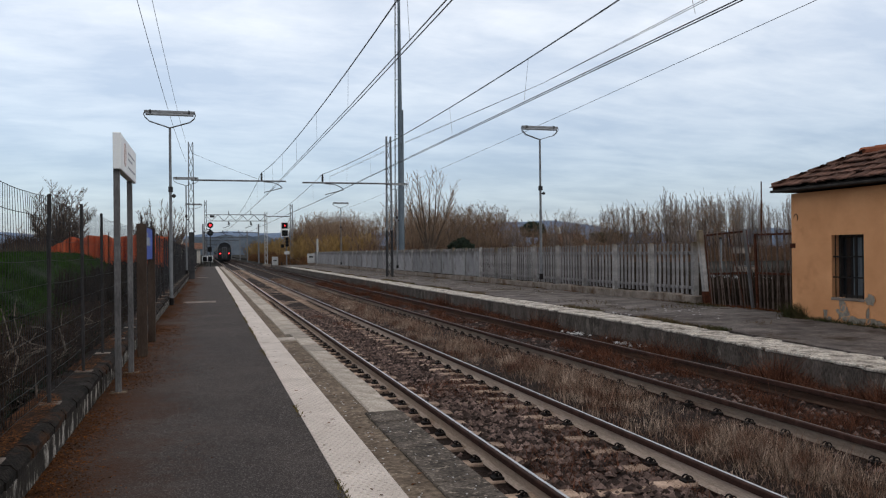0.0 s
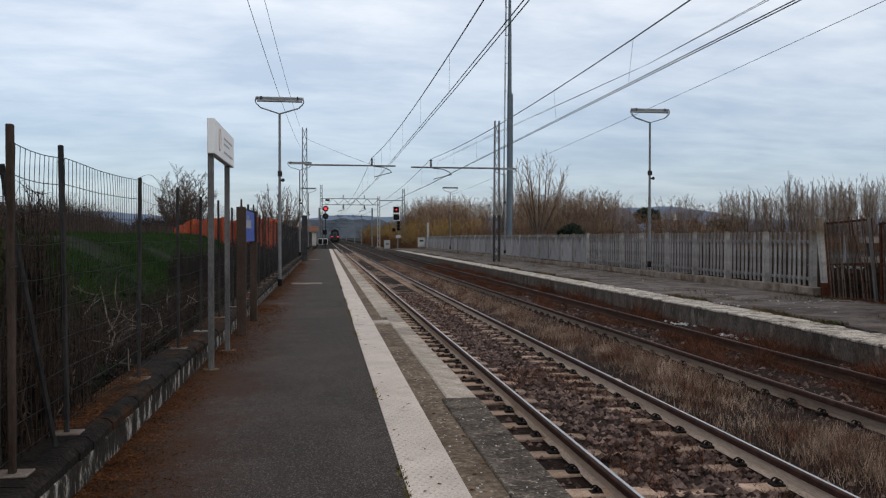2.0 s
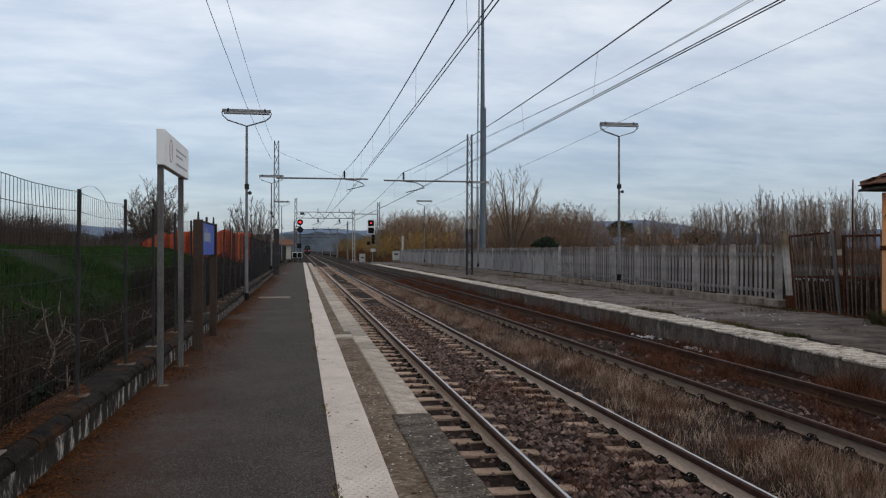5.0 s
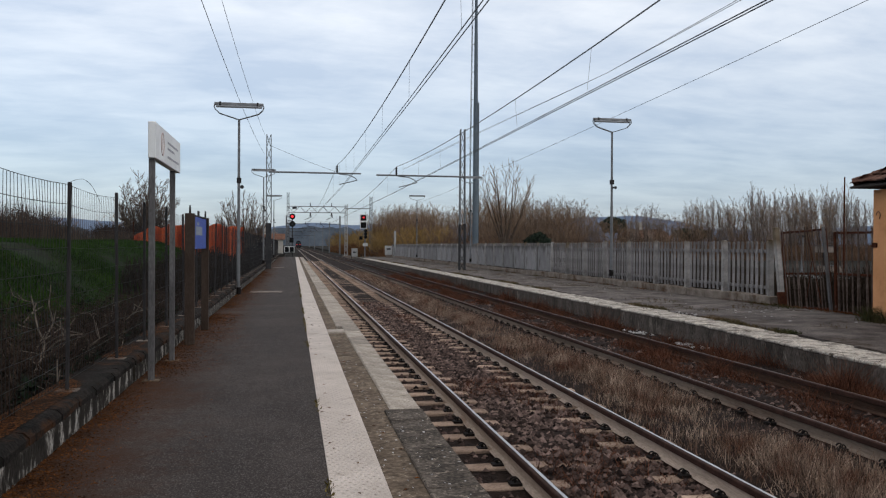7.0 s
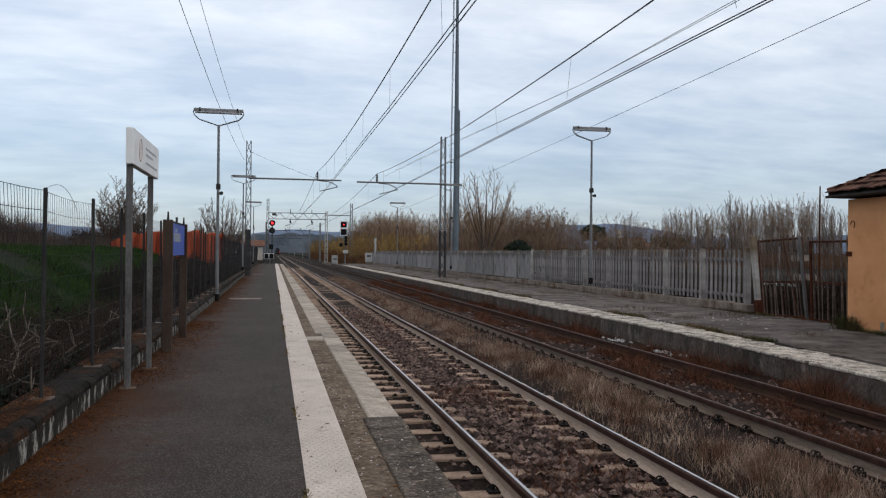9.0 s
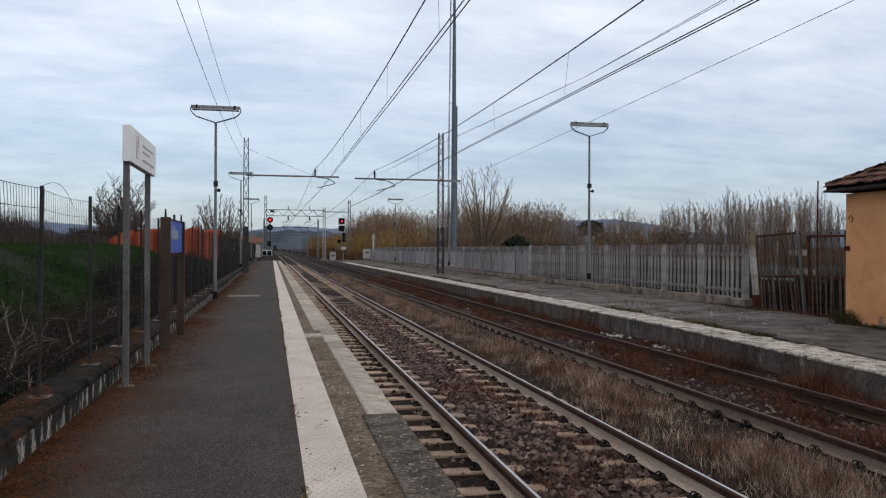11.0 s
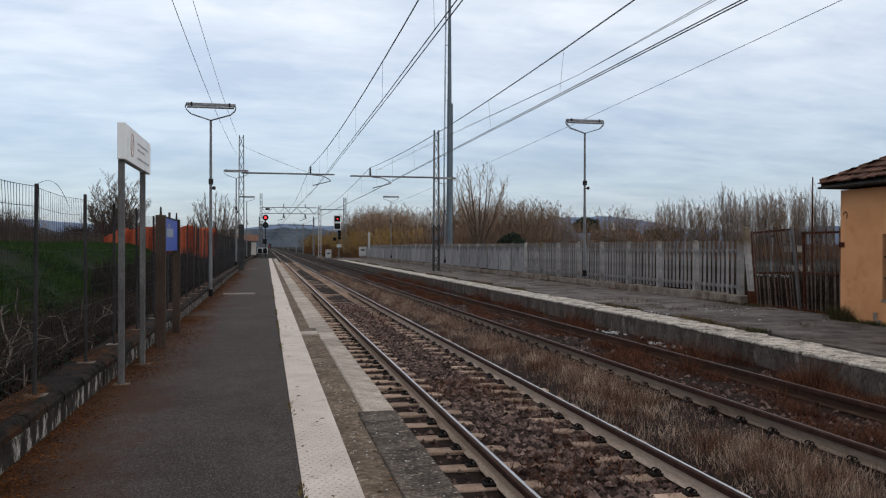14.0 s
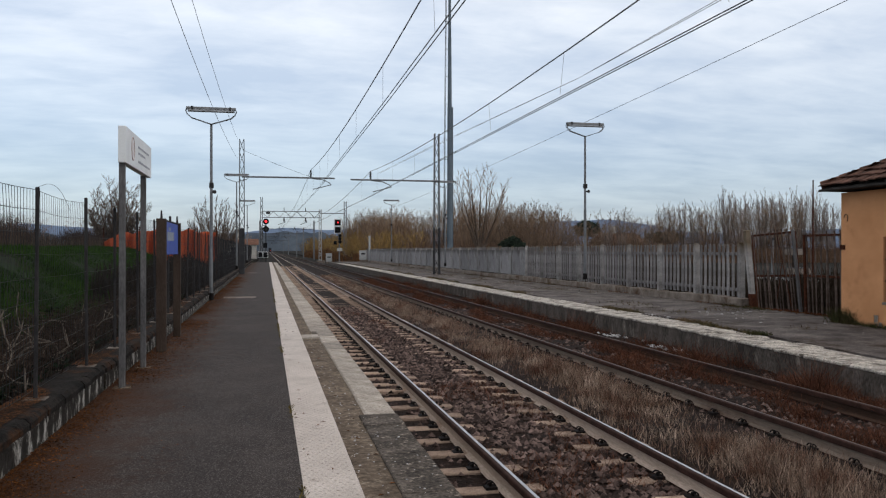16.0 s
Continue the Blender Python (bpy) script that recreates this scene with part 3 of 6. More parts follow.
def build_track(x, top, label, hide, webs, sleeper_mat, clips):
    t = thing("railway_track", label, "railway track", "railway tracks")
    for s, web in zip((-1, 1), webs):
        r = part("rail", rail_mesh(top, web), None, t)
        r.location = (x + 0.7525 * s, 0, 0)
    sl = Mesh()
    for s in (-1, 1):
        sl.box(s * 0.75 - 0.43, s * 0.75 + 0.36, -0.088, 0.088, -0.30, -0.155)
    sl.box(-0.40, 0.40, -0.085, 0.085, -0.30, -0.185)
    sl = sl.data("sleeper", sleeper_mat, 0.012)
    clip = clip_mesh()
    y0 = 5.93 - 0.6 * 14
    for k in range(175):
        y = y0 + 0.6 * k
        s = part("sleeper", sl, None, t)
        s.location = (x + rnd.uniform(-0.02, 0.02), y, rnd.uniform(-0.012, 0.006) - hide)
        s.rotation_euler = (rnd.uniform(-0.01, 0.01), rnd.uniform(-0.01, 0.01), rnd.uniform(-0.015, 0.015))
        if 2 < y < 34:
            for d in clips:
                c = part("rail_clip", clip, None, t)
                c.location = (x + d, y, -0.148)
                c.rotation_euler = (0, 0, 0 if d in (-0.87, 0.635) else math.pi)
    return t


build_track(0, RAIL_TOP, "railway track with polished rails on tan sleepers", 0.0, (RAIL_WEB, RAIL_WEB), SLEEPER, (-0.87, -0.635, 0.635, 0.87))
build_track(TRACK_2, RAIL_TOP2, "rusty little-used railway track overgrown with brown weeds", 0.05, (RAIL_WEB_DULL, RAIL_WEB_RUST), SLEEPER_DARK, (-0.87,))


def build_stones():
    m = Mesh()
    r = random.Random(3)
    ico = [(0, 0, 1), (0.9, 0, 0.1), (0.2, 0.9, -0.1), (-0.8, 0.5, 0.05), (-0.6, -0.7, 0.1), (0.4, -0.9, -0.05)]
    tri = [(0, 1, 2), (0, 2, 3), (0, 3, 4), (0, 4, 5), (0, 5, 1)]

    def stone(x, y, z, s):
        b = len(m.v)
        a = r.uniform(0, 6.28)
        ca, sa = math.cos(a), math.sin(a)
        for px, py, pz in ico:
            k = s * r.uniform(0.75, 1.25)
            m.v.append((x + (px * ca - py * sa) * k, y + (px * sa + py * ca) * k, z + pz * k * 0.8))
        for t in tri:
            m.face([b + i for i in t])

    for _ in range(25000):
        y = 2.5 + 26 * r.random() ** 1.6
        x = r.choice((r.uniform(-1.55, 1.5), r.uniform(-0.7, 0.7), r.uniform(-0.7, 0.7), r.uniform(2.3, 5.1)))
        if abs(abs(x) - 0.7525) < 0.09 or abs(abs(x - TRACK_2) - 0.7525) < 0.09:
            continue
        # keep most sleeper tops clear near the rails
        ph = ((y - 5.93) / 0.6) % 1
        on = ph < 0.16 or ph > 0.84
        if on and 0.38 < abs(x) < 1.2 and r.random() < 0.88:
            continue
        stone(x, y, -0.185 + r.uniform(-0.022, 0.022) + (0.05 if x > 4.7 else 0), r.uniform(0.018, 0.050))
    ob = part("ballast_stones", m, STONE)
    tagged(ob, "loose dark brown ballast stones between the sleepers", "gravel", "", "stuff")
    pale = Mesh()
    m = pale
    for _ in range(46):
        stone(r.uniform(4.75, 5.05), r.choice((r.gauss(17.0, 0.25), r.gauss(14.7, 0.35))), -0.1, r.uniform(0.025, 0.065))
    ob = part("rubble", pale, RUBBLE)
    tagged(ob, "pale broken concrete rubble at the platform foot", "rubble", "", "stuff")


build_stones()


# ---- grass and weeds ----
def build_grass(name, mat_, label, count, place, h, w, lean, seed, category="grass"):
    r = random.Random(seed)
    m = Mesh()
    for _ in range(count):
        p = place(r)
        if p is None:
            continue
        x, y, z, k = p
        a = r.uniform(0, 6.283)
        hh = r.uniform(*h) * k
        tip = Vector((x + r.gauss(0, lean) * hh, y + r.gauss(0, lean) * hh, z + hh))
        m.blade(Vector((x, y, z)), tip, w * r.uniform(0.7, 1.4), Vector((math.cos(a), math.sin(a), 0)))
    ob = part(name, m, mat_)
    return tagged(ob, label, category, "", "stuff")


def verge(r):
    y = 2.5 + 60 * r.random() ** 1.8
    x = r.gauss(1.75, 0.33)
    if not 1.0 < x < 2.55:
        return None
    d = noise.noise((x * 1.3, y * 0.55, 2.0)) + 0.25
    if r.random() > 0.55 + d:
        return None
    return x, y, -0.2, (0.55 + 0.6 * max(0, d)) * (1 - 0.4 * abs(x - 1.75))


def weeds(r):
    y = 4 + 50 * r.random() ** 1.6
    x = r.choice((r.uniform(2.85, 4.1), r.uniform(4.35, 5.05), r.uniform(2.85, 4.1)))
    d = noise.noise((x * 1.6, y * 0.7, 9.0))
    if d < -0.30 + 0.22 * r.random():
        return None
    return x, y, -0.22 + 0.06 * (x > 4.5), max(0.25, 0.6 + 1.1 * d) * (1.6 if x > 4.35 else 1.0) * (0.55 + 1.5 * max(0.0, noise.noise((x * 2.2, y * 1.7, 4.0))))


def weeds_near(r):
    y = 3 + 25 * r.random() ** 1.4
    x = r.uniform(-0.6, 0.6)
    d = noise.noise((x * 1.3, y * 0.5, 19.0))
    if d < 0.16:
        return None
    return x, y, -0.19, 0.5 + d


def bank(r):
    x = -5.2 - 9 * r.random() ** 1.3
    y = 6 + 38 * r.random() ** 1.3
    d = noise.noise((x * 0.4, y * 0.3, 4.0))
    if x > -5.5 and r.random() < 0.6:
        return None
    if d < -0.42:
        return None
    if (y < 10 and x > -5.9 or y < 6) and r.random() < 0.85:
        return None
    return x, y, ground_height(x, y) - 0.03, 0.8 + d


build_grass("dry_grass", GRASS_DRY, "dry straw-coloured grass between the two tracks", 110000, verge, (0.08, 0.36), 0.004, 0.36, 11)
build_grass("brown_weeds", WEED_BROWN, "low reddish-brown weeds between the rusty rails", 125000, weeds, (0.09, 0.34), 0.0045, 0.62, 12, "weeds")
build_grass("track_weeds", WEED_BROWN, "sparse brown weeds between the sleepers", 16000, weeds_near, (0.04, 0.15), 0.004, 0.8, 13, "weeds")
build_grass("bank_grass", GRASS_GREEN, "fresh green grass on the embankment", 190000, bank, (0.06, 0.20), 0.010, 0.6, 14)


def hut_weeds(r):
    y = r.choice((r.gauss(14.95, 0.25), r.gauss(14.2, 0.6), r.gauss(19.5, 0.4), r.uniform(11, 15)))
    x = 9.08 - abs(r.gauss(0, 0.12)) if y < 15.0 else 9.65 - abs(r.gauss(0, 0.15))
    return x, y, PLAT_R - 0.02, 1.0 if abs(y - 14.95) < 0.5 else 0.35


def plinth_weeds(r):
    y = 13 + 75 * r.random() ** 1.3
    x = r.choice((9.62 - abs(r.gauss(0, 0.16)), r.gauss(6.02, 0.10), r.gauss(6.02, 0.10), r.gauss(7.9, 0.7)))
    if noise.noise((x * 0.8, y * 0.45, 31.0)) < (0.05 if x < 6.5 else 0.16):
        return None
    return x, y, far_level(y) - 0.005, 0.7


build_grass("hut_weeds", material("mixed_weed", (0.030, 0.042, 0.014), (0.085, 0.062, 0.030), 4, 0.95, bump=0, island=0.5), "tuft of green and brown weeds at the hut corner", 2600, hut_weeds, (0.08, 0.42), 0.008, 0.4, 15, "weeds")
build_grass("plinth_weeds", material("plinth_weed", (0.040, 0.046, 0.018), (0.13, 0.085, 0.045), 0.9, 0.95, bump=0, island=0.5), "low brown and green weeds on the opposite platform", 36000, plinth_weeds, (0.03, 0.14), 0.008, 0.6, 16, "weeds")


def line_moss(r):
    y = 3 + 32 * r.random() ** 1.2
    if noise.noise((3.3, y * 0.7, 2.0)) < 0.05:
        return None
    return -2.465 + r.gauss(0, 0.012), y, PLAT_L - 0.004, 1.0


build_grass("line_moss", material("yellow_moss", (0.075, 0.060, 0.018), (0.16, 0.12, 0.04), 3, 0.95, bump=0, island=0.5), "yellowish moss and dry grass along the white line", 2600, line_moss, (0.008, 0.035), 0.008, 0.8, 17, "moss")


def build_brambles():
    r = random.Random(21)
    m, pale = Mesh(), Mesh()
    for _ in range(4200):
        y = 2.5 + 15 * r.random() ** 1.8
        x = -4.85 - abs(r.gauss(0, 1.0 if y < 8 else 0.55))
        z = ground_height(x, y)
        a = r.uniform(0, 6.28)
        ln = r.uniform(0.25, 0.75)
        n = 5
        pts = []
        for i in range(n + 1):
            t = i / n
            pts.append((x + math.cos(a) * ln * 0.7 * t + r.gauss(0, 0.03), y + math.sin(a) * ln * 0.7 * t + r.gauss(0, 0.03),
                        z + ln * 0.9 * math.sin(t * r.uniform(1.6, 2.6))))
        pts = [(min(p[0], -4.68), p[1], p[2]) for p in pts]
        m.path(pts, r.uniform(0.003, 0.009), 3, r1=0.002)
    # upright dry stalks
    for _ in range(1100):
        y = 3.0 + 11 * r.random() ** 1.6
        x = -4.85 - abs(r.gauss(0, 0.8))
        z = ground_height(x, y)
        h = r.uniform(0.5, 1.6) if y < 6.8 else r.uniform(0.15, 0.5)
        m.tube((x, y, z), (x + r.gauss(0, 0.08), y + r.gauss(0, 0.08), z + h), 0.004, 0.002, 3, False)
    # pale thick antler-like stems
    for _ in range(70):
        y = 4.5 + 9 * r.random()
        x = -4.95 - abs(r.gauss(0, 0.5))
        p = Vector((x, y, ground_height(x, y) + r.uniform(0.0, 0.25)))
        d = Vector((r.gauss(0, 0.6), r.gauss(0, 0.8), r.uniform(0.2, 1.0))).normalized()
        for k in range(4):
            q = p + d * r.uniform(0.12, 0.24)
            q.x = min(q.x, -4.72)
            pale.tube(p, q, 0.014 - 0.002 * k, 0.012 - 0.002 * k, 4, False)
            if r.random() < 0.8:
                e = (d + Vector((r.gauss(0, 0.7), r.gauss(0, 0.7), r.gauss(0, 0.5)))).normalized()
                q2 = q + e * 0.2
                q2.x = min(q2.x, -4.72)
                pale.tube(q, q2, 0.008, 0.004, 3, False)
            p = q
            d = (d + Vector((r.gauss(0, 0.5), r.gauss(0, 0.5), r.gauss(-0.1, 0.4)))).normalized()
    vine = Mesh()
    for _ in range(210):
        y = r.choice((r.gauss(4.75, 0.28), r.gauss(5.2, 0.12), r.uniform(3.2, 6.4)))
        x = -4.66 - abs(r.gauss(0, 0.10))
        h = r.uniform(0.9, 1.75) if abs(y - 5.0) < 0.6 else r.uniform(0.5, 1.2)
        p = Vector((x, y, 0.36))
        pts = [p]
        for k in range(9):
            p = p + Vector((r.gauss(0, 0.018), r.gauss(0, 0.05), h / 9))
            pts.append(Vector((min(p.x, -4.60), p.y, p.z)))
        vine.path(pts, r.uniform(0.004, 0.009), 4, r1=0.002)
        for q in pts[3:]:
            for _k in range(3):
                d = Vector((r.gauss(0, 0.4), r.gauss(0, 1), r.uniform(-0.4, 0.9))).normalized() * r.uniform(0.06, 0.22)
                vine.spike(q, (min(q.x + d.x, -4.60), q.y + d.y, q.z + d.z), 0.0035)
    ob = part("climbing_stems", vine, BRAMBLE)
    tagged(ob, "bare tangled climbing stems grown through the wire fence", "climber", "", "stuff")
    ob = part("pruned_stems", pale, material("pale_stem", (0.085, 0.066, 0.052), (0.20, 0.165, 0.135), 3, 0.95, bump=0, island=0.4))
    tagged(ob, "pale dead cut stems lying among the brambles", "stems", "", "stuff")
    ob = part("brambles", m, BRAMBLE)
    tagged(ob, "tangle of dead brown brambles behind the wire fence", "brambles", "", "stuff")
    m = Mesh()
    for _ in range(9000):
        y = 2.2 + 14 * r.random() ** 1.7
        x = -4.8 - abs(r.gauss(0, 0.7))
        z = ground_height(x, y) + r.uniform(0, 0.35)
        a = r.uniform(0, 6.28)
        d = Vector((math.cos(a), math.sin(a), r.uniform(0.1, 0.9))) * r.uniform(0.05, 0.12)
        c = Vector((x, y, z))
        s = Vector((-math.sin(a), math.cos(a), 0)) * 0.035
        b = len(m.v)
        m.v += [tuple(c), tuple(c + d * 0.5 + s), tuple(c + d), tuple(c + d * 0.5 - s)]
        m.face([b, b + 1, b + 2, b + 3])
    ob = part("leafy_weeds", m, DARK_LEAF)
    tagged(ob, "dark green leafy weeds at the fence foot", "weeds", "", "stuff")


build_brambles()


# ---- low wall and wire fence ----
def build_low_wall():
    m = Mesh()
    y = -14.0
    r = random.Random(31)
    while y < 104:
        l = 2.6
        e = r.uniform(-0.012, 0.012)
        m.box(-4.72, -4.402 + e, y, y + l - 0.01, 0.0, 0.488)
        y += l
    low = structure("low_wall", m, WALL_FACE, "low whitewashed concrete wall with peeling dark face", "wall", 0.012)
    m = Mesh()
    y = -14.0
    while y < 104:
        k = r.uniform(0, 0.010)
        e = -4.385 + r.uniform(-0.012, 0.012)
        a, n0 = y, len(m.v)
        while a < y + 2.58:
            w = min(0.26, y + 2.59 - a)
            j1, j2 = r.uniform(-0.010, 0.008), r.uniform(-0.006, 0.004)
            m.extrude_y([(-4.77, 0.49), (e + j1, 0.49), (e + j1, 0.535 + j2), (e - 0.035 + j1, 0.566 + k + j2), (-4.50, 0.574 + k), (-4.77, 0.572 + k)], a, a + w)
            a += w
        y += 2.6
    structure("low_wall_cap", m, WALL_TOP, "mossy dark cap of the low wall with rust-coloured litter", "wall cap", 0.008)


build_low_wall()


def build_litter():
    r = random.Random(41)
    m = Mesh()
    for _ in range(80000):
        y = 2.2 + 45 * r.random() ** 1.5
        x = -4.39 + abs(r.gauss(0, 0.34))
        if x > -3.1:
            continue
        d = noise.noise((x * 1.2, y * 0.5, 7.0)) + 0.35 - (x + 4.39) * 0.3
        if r.random() > d + 0.2:
            continue
        a = r.uniform(0, 6.28)
        s = r.uniform(0.004, 0.015)
        b = len(m.v)
        z = PLAT_L + 0.003 + r.uniform(0, 0.012)
        c, q = math.cos(a) * s, math.sin(a) * s
        m.v += [(x - c, y - q, z), (x + q * 0.4, y - c * 0.4, z + r.uniform(0, 0.008)), (x + c, y + q, z), (x - q * 0.4, y + c * 0.4, z + r.uniform(0, 0.008))]
        m.face([b, b + 1, b + 2, b + 3])
    for _ in range(24000):
        y = 4.3 + 34 * r.random() ** 2.0
        x = -4.74 + 0.24 * r.random() ** 1.3
        if noise.noise((x, y * 0.6, 1.0)) < -0.02:
            continue
        a = r.uniform(0, 6.28)
        s = r.uniform(0.008, 0.02)
        b = len(m.v)
        z = 0.588 + r.uniform(0, 0.006)
        c, q = math.cos(a) * s, math.sin(a) * s
        m.v += [(x - c, y - q, z), (x + q * 0.4, y - c * 0.4, z), (x + c, y + q, z), (x - q * 0.4, y + c * 0.4, z)]
        m.face([b, b + 1, b + 2, b + 3])
    far_ = Mesh()
    for _ in range(2600):
        y = 15.2 + 40 * r.random() ** 2.2
        x = (9.74 if y < 19.5 else 9.56) - abs(r.gauss(0, 0.10))
        if noise.noise((x, y * 0.7, 12.0)) < (-0.25 if y < 20 else 0.08):
            continue
        a, s = r.uniform(0, 6.28), r.uniform(0.012, 0.035)
        c, q = math.cos(a) * s, math.sin(a) * s
        z = far_level(y) + 0.004 + r.uniform(0, 0.03)
        b = len(far_.v)
        far_.v += [(x - c, y - q, z), (x + q * 0.4, y - c * 0.4, z + r.uniform(0, 0.02)), (x + c, y + q, z), (x - q * 0.4, y + c * 0.4, z + r.uniform(0, 0.02))]
        far_.face([b, b + 1, b + 2, b + 3])
    ob = part("drifted_leaves", far_, RUST_LITTER)
    tagged(ob, "dry brown leaves drifted against the gate and plinth", "leaf litter", "", "stuff")
    ob = part("leaf_litter", m, RUST_LITTER)
    tagged(ob, "rust-coloured leaf litter along the low wall", "leaf litter", "", "stuff")


build_litter()
POSTS_Y = [2.6, 4.42, 5.33, 7.34, 9.3, 10.96, 12.82, 14.75] + [16.65 + 1.88 * i for i in range(46)]


def build_wire_fence():
    f = thing("wire_fence", "dark wire mesh fence on steel posts along the low wall", "fence")
    r = random.Random(5)
    for y in POSTS_Y:
        m = Mesh()
        dx, dy = r.uniform(-0.03, 0.03), r.uniform(-0.04, 0.04) - 0.10 * (4 < y < 5)
        top = 2.37 + r.uniform(-0.03, 0.04)
        w = 0.018 if 4 < y < 5 else 0.0155
        b = len(m.v)
        m.box(-w, w, -w, w, 0, 1)
        m.v = [(-4.57 + x + dx * z, y + q + dy * z, 0.56 + (top - 0.56) * z) for x, q, z in m.v]
        part("fence_post", m, BROWN_POST if 4 < y < 5 else DARK_POST, f, bevel=0.006)
        m = Mesh().box(-4.66, -4.48, y - 0.065, y + 0.075, 0.575, 0.588)
        part("post_footing", m, CONCRETE, f, bevel=0.004)
    m = Mesh().tube((-4.60, 4.38, 2.2), (-4.54, 5.0, 0.58), 0.017, 0.017, 6)
    part("brace", m, DARK_POST, f)
    wire_ = [(-4.58, 7.38 + 1.2 * t, 2.335 - 0.17 * t * t * t + 0.10 * math.sin(2.6 * t)) for t in [i / 12 for i in range(13)]]
    part("loose_wire", Mesh().path(wire_, 0.0022, 4), WIRE, f)
    # mesh panel by panel, tops sagging between the posts
    for k, (a, b) in enumerate(zip(POSTS_Y, POSTS_Y[1:])):
        m = Mesh()
        torn = k < 1
        far = a > 36
        step = 0.16 if torn else (0.075 if not far else 0.15)
        n = max(3, int((b - a) / step))
        sag = r.uniform(0.005, 0.03)
        ttop = 2.325 if not torn else 2.15
        tops = lambda t: ttop - sag * math.sin(math.pi * t)
        rows = [0.0, 0.10, 0.2, 0.32, 0.44, 0.56, 0.68, 0.79, 0.9, 1.0]
        rad = (0.0030 if a < 6 else 0.0022 if a < 10 else 0.0018) if not far else 0.0045
        if torn:
            rows = rows[::2] + [1.0]
        pts = {}
        for i in range(n + 1):
            t = i / n
            y = a + (b - a) * t
            for j, q in enumerate(rows):
                bul = 0.014 * noise.noise((y * 1.7, q * 3, 0.0)) + (0.08 * noise.noise((y * 3, q * 4, 2)) if torn else 0)
                pts[i, j] = (-4.575 + bul, y + bul * 0.5, 0.66 + (tops(t) - 0.66) * q)
        for i in range(n + 1):
            for j in range(0, len(rows) - 1, 1):
                m.tube(pts[i, j], pts[i, j + 1], rad * 0.8, rad * 0.8, 3, False)
        for j in range(len(rows)):
            for i in range(n):
                m.tube(pts[i, j], pts[i + 1, j], rad, rad, 3, False)
        part("mesh_panel", m, WIRE, f)
    return f


build_wire_fence()


# ---- name board, notice board, lamps ----
def build_name_board():
    t = thing("name_board", "white station name board on two grey steel posts", "sign", at=(-4.235, 9.45, PLAT_L))
    for y in (0.0, 1.55):
        m = Mesh().box(-0.032, 0.032, y - 0.032, y + 0.032, 0.0, 2.49)
        p = part("post", m, GREY_POST, t, bevel=0.006)
        part("base_plate", Mesh().box(-0.09, 0.09, y - 0.07, y + 0.07, 0.0, 0.010), GUTTER, t)
    m = Mesh().box(-0.028, 0.055, -0.10, 1.86, 2.46, 2.86)
    panel = part("panel", m, WHITE_PAINT, t, bevel=0.006)
    # logo ring and two lines of lettering that cannot be made out
    m = Mesh()
    for i in range(20):
        a, b = 6.2832 * i / 20, 6.2832 * (i + 1) / 20
        m.tube((0.058, 0.36 + 0.10 * math.cos(a), 2.665 + 0.13 * math.sin(a)), (0.058, 0.36 + 0.10 * math.cos(b), 2.665 + 0.13 * math.sin(b)), 0.006, 0.006, 4)
    m.box(0.0565, 0.0595, 0.35, 0.37, 2.60, 2.73)
    part("emblem", m, material("faded_red_ink", (0.55, 0.42, 0.40), (0.6, 0.48, 0.46), 8, 0.6, bump=0), panel)
    m = Mesh()
    for z, a, b in ((2.73, 0.75, 1.62), (2.66, 0.75, 1.3), (2.56, 0.75, 1.68)):
        m.box(0.0565, 0.0585, a, b, z - 0.012, z + 0.012)
    part("text_bar", m, GREY_INK, panel)


build_name_board()


def build_notice_board():
    t = thing("notice_board", "blue notice board between two brown posts", "notice board", at=(-4.22, 12.7, PLAT_L))
    for y, w in ((0.0, 0.07), (2.15, 0.06)):
        m = Mesh().box(-w, w, y - 0.05, y + 0.05, 0, 1.98)
        part("post", m, BROWN_POST, t, bevel=0.006)
        part("finial", Mesh().tube((0, y, 1.98), (0, y, 2.10), 0.02, 0.012, 6), DARK_POST, t)
    m = Mesh().box(-0.02, 0.02, 0.052, 2.42, 1.44, 1.95)
    p = part("panel", m, BLUE_PANEL, t, bevel=0.005)
    m = Mesh().box(0.0205, 0.0235, 0.55, 1.45, 1.66, 1.80)
    m.box(0.0205, 0.0235, 0.75, 1.0, 1.82, 1.87)
    part("notice", m, PAPER, p)
    part("panel_frame", Mesh().box(-0.026, 0.026, 0.052, 2.42, 1.952, 1.975), DARK_POST, p)
    part("fitting", Mesh().tube((0, 1.1, 1.975), (0, 1.1, 2.06), 0.02, 0.02, 6), DARK_POST, t)


build_notice_board()


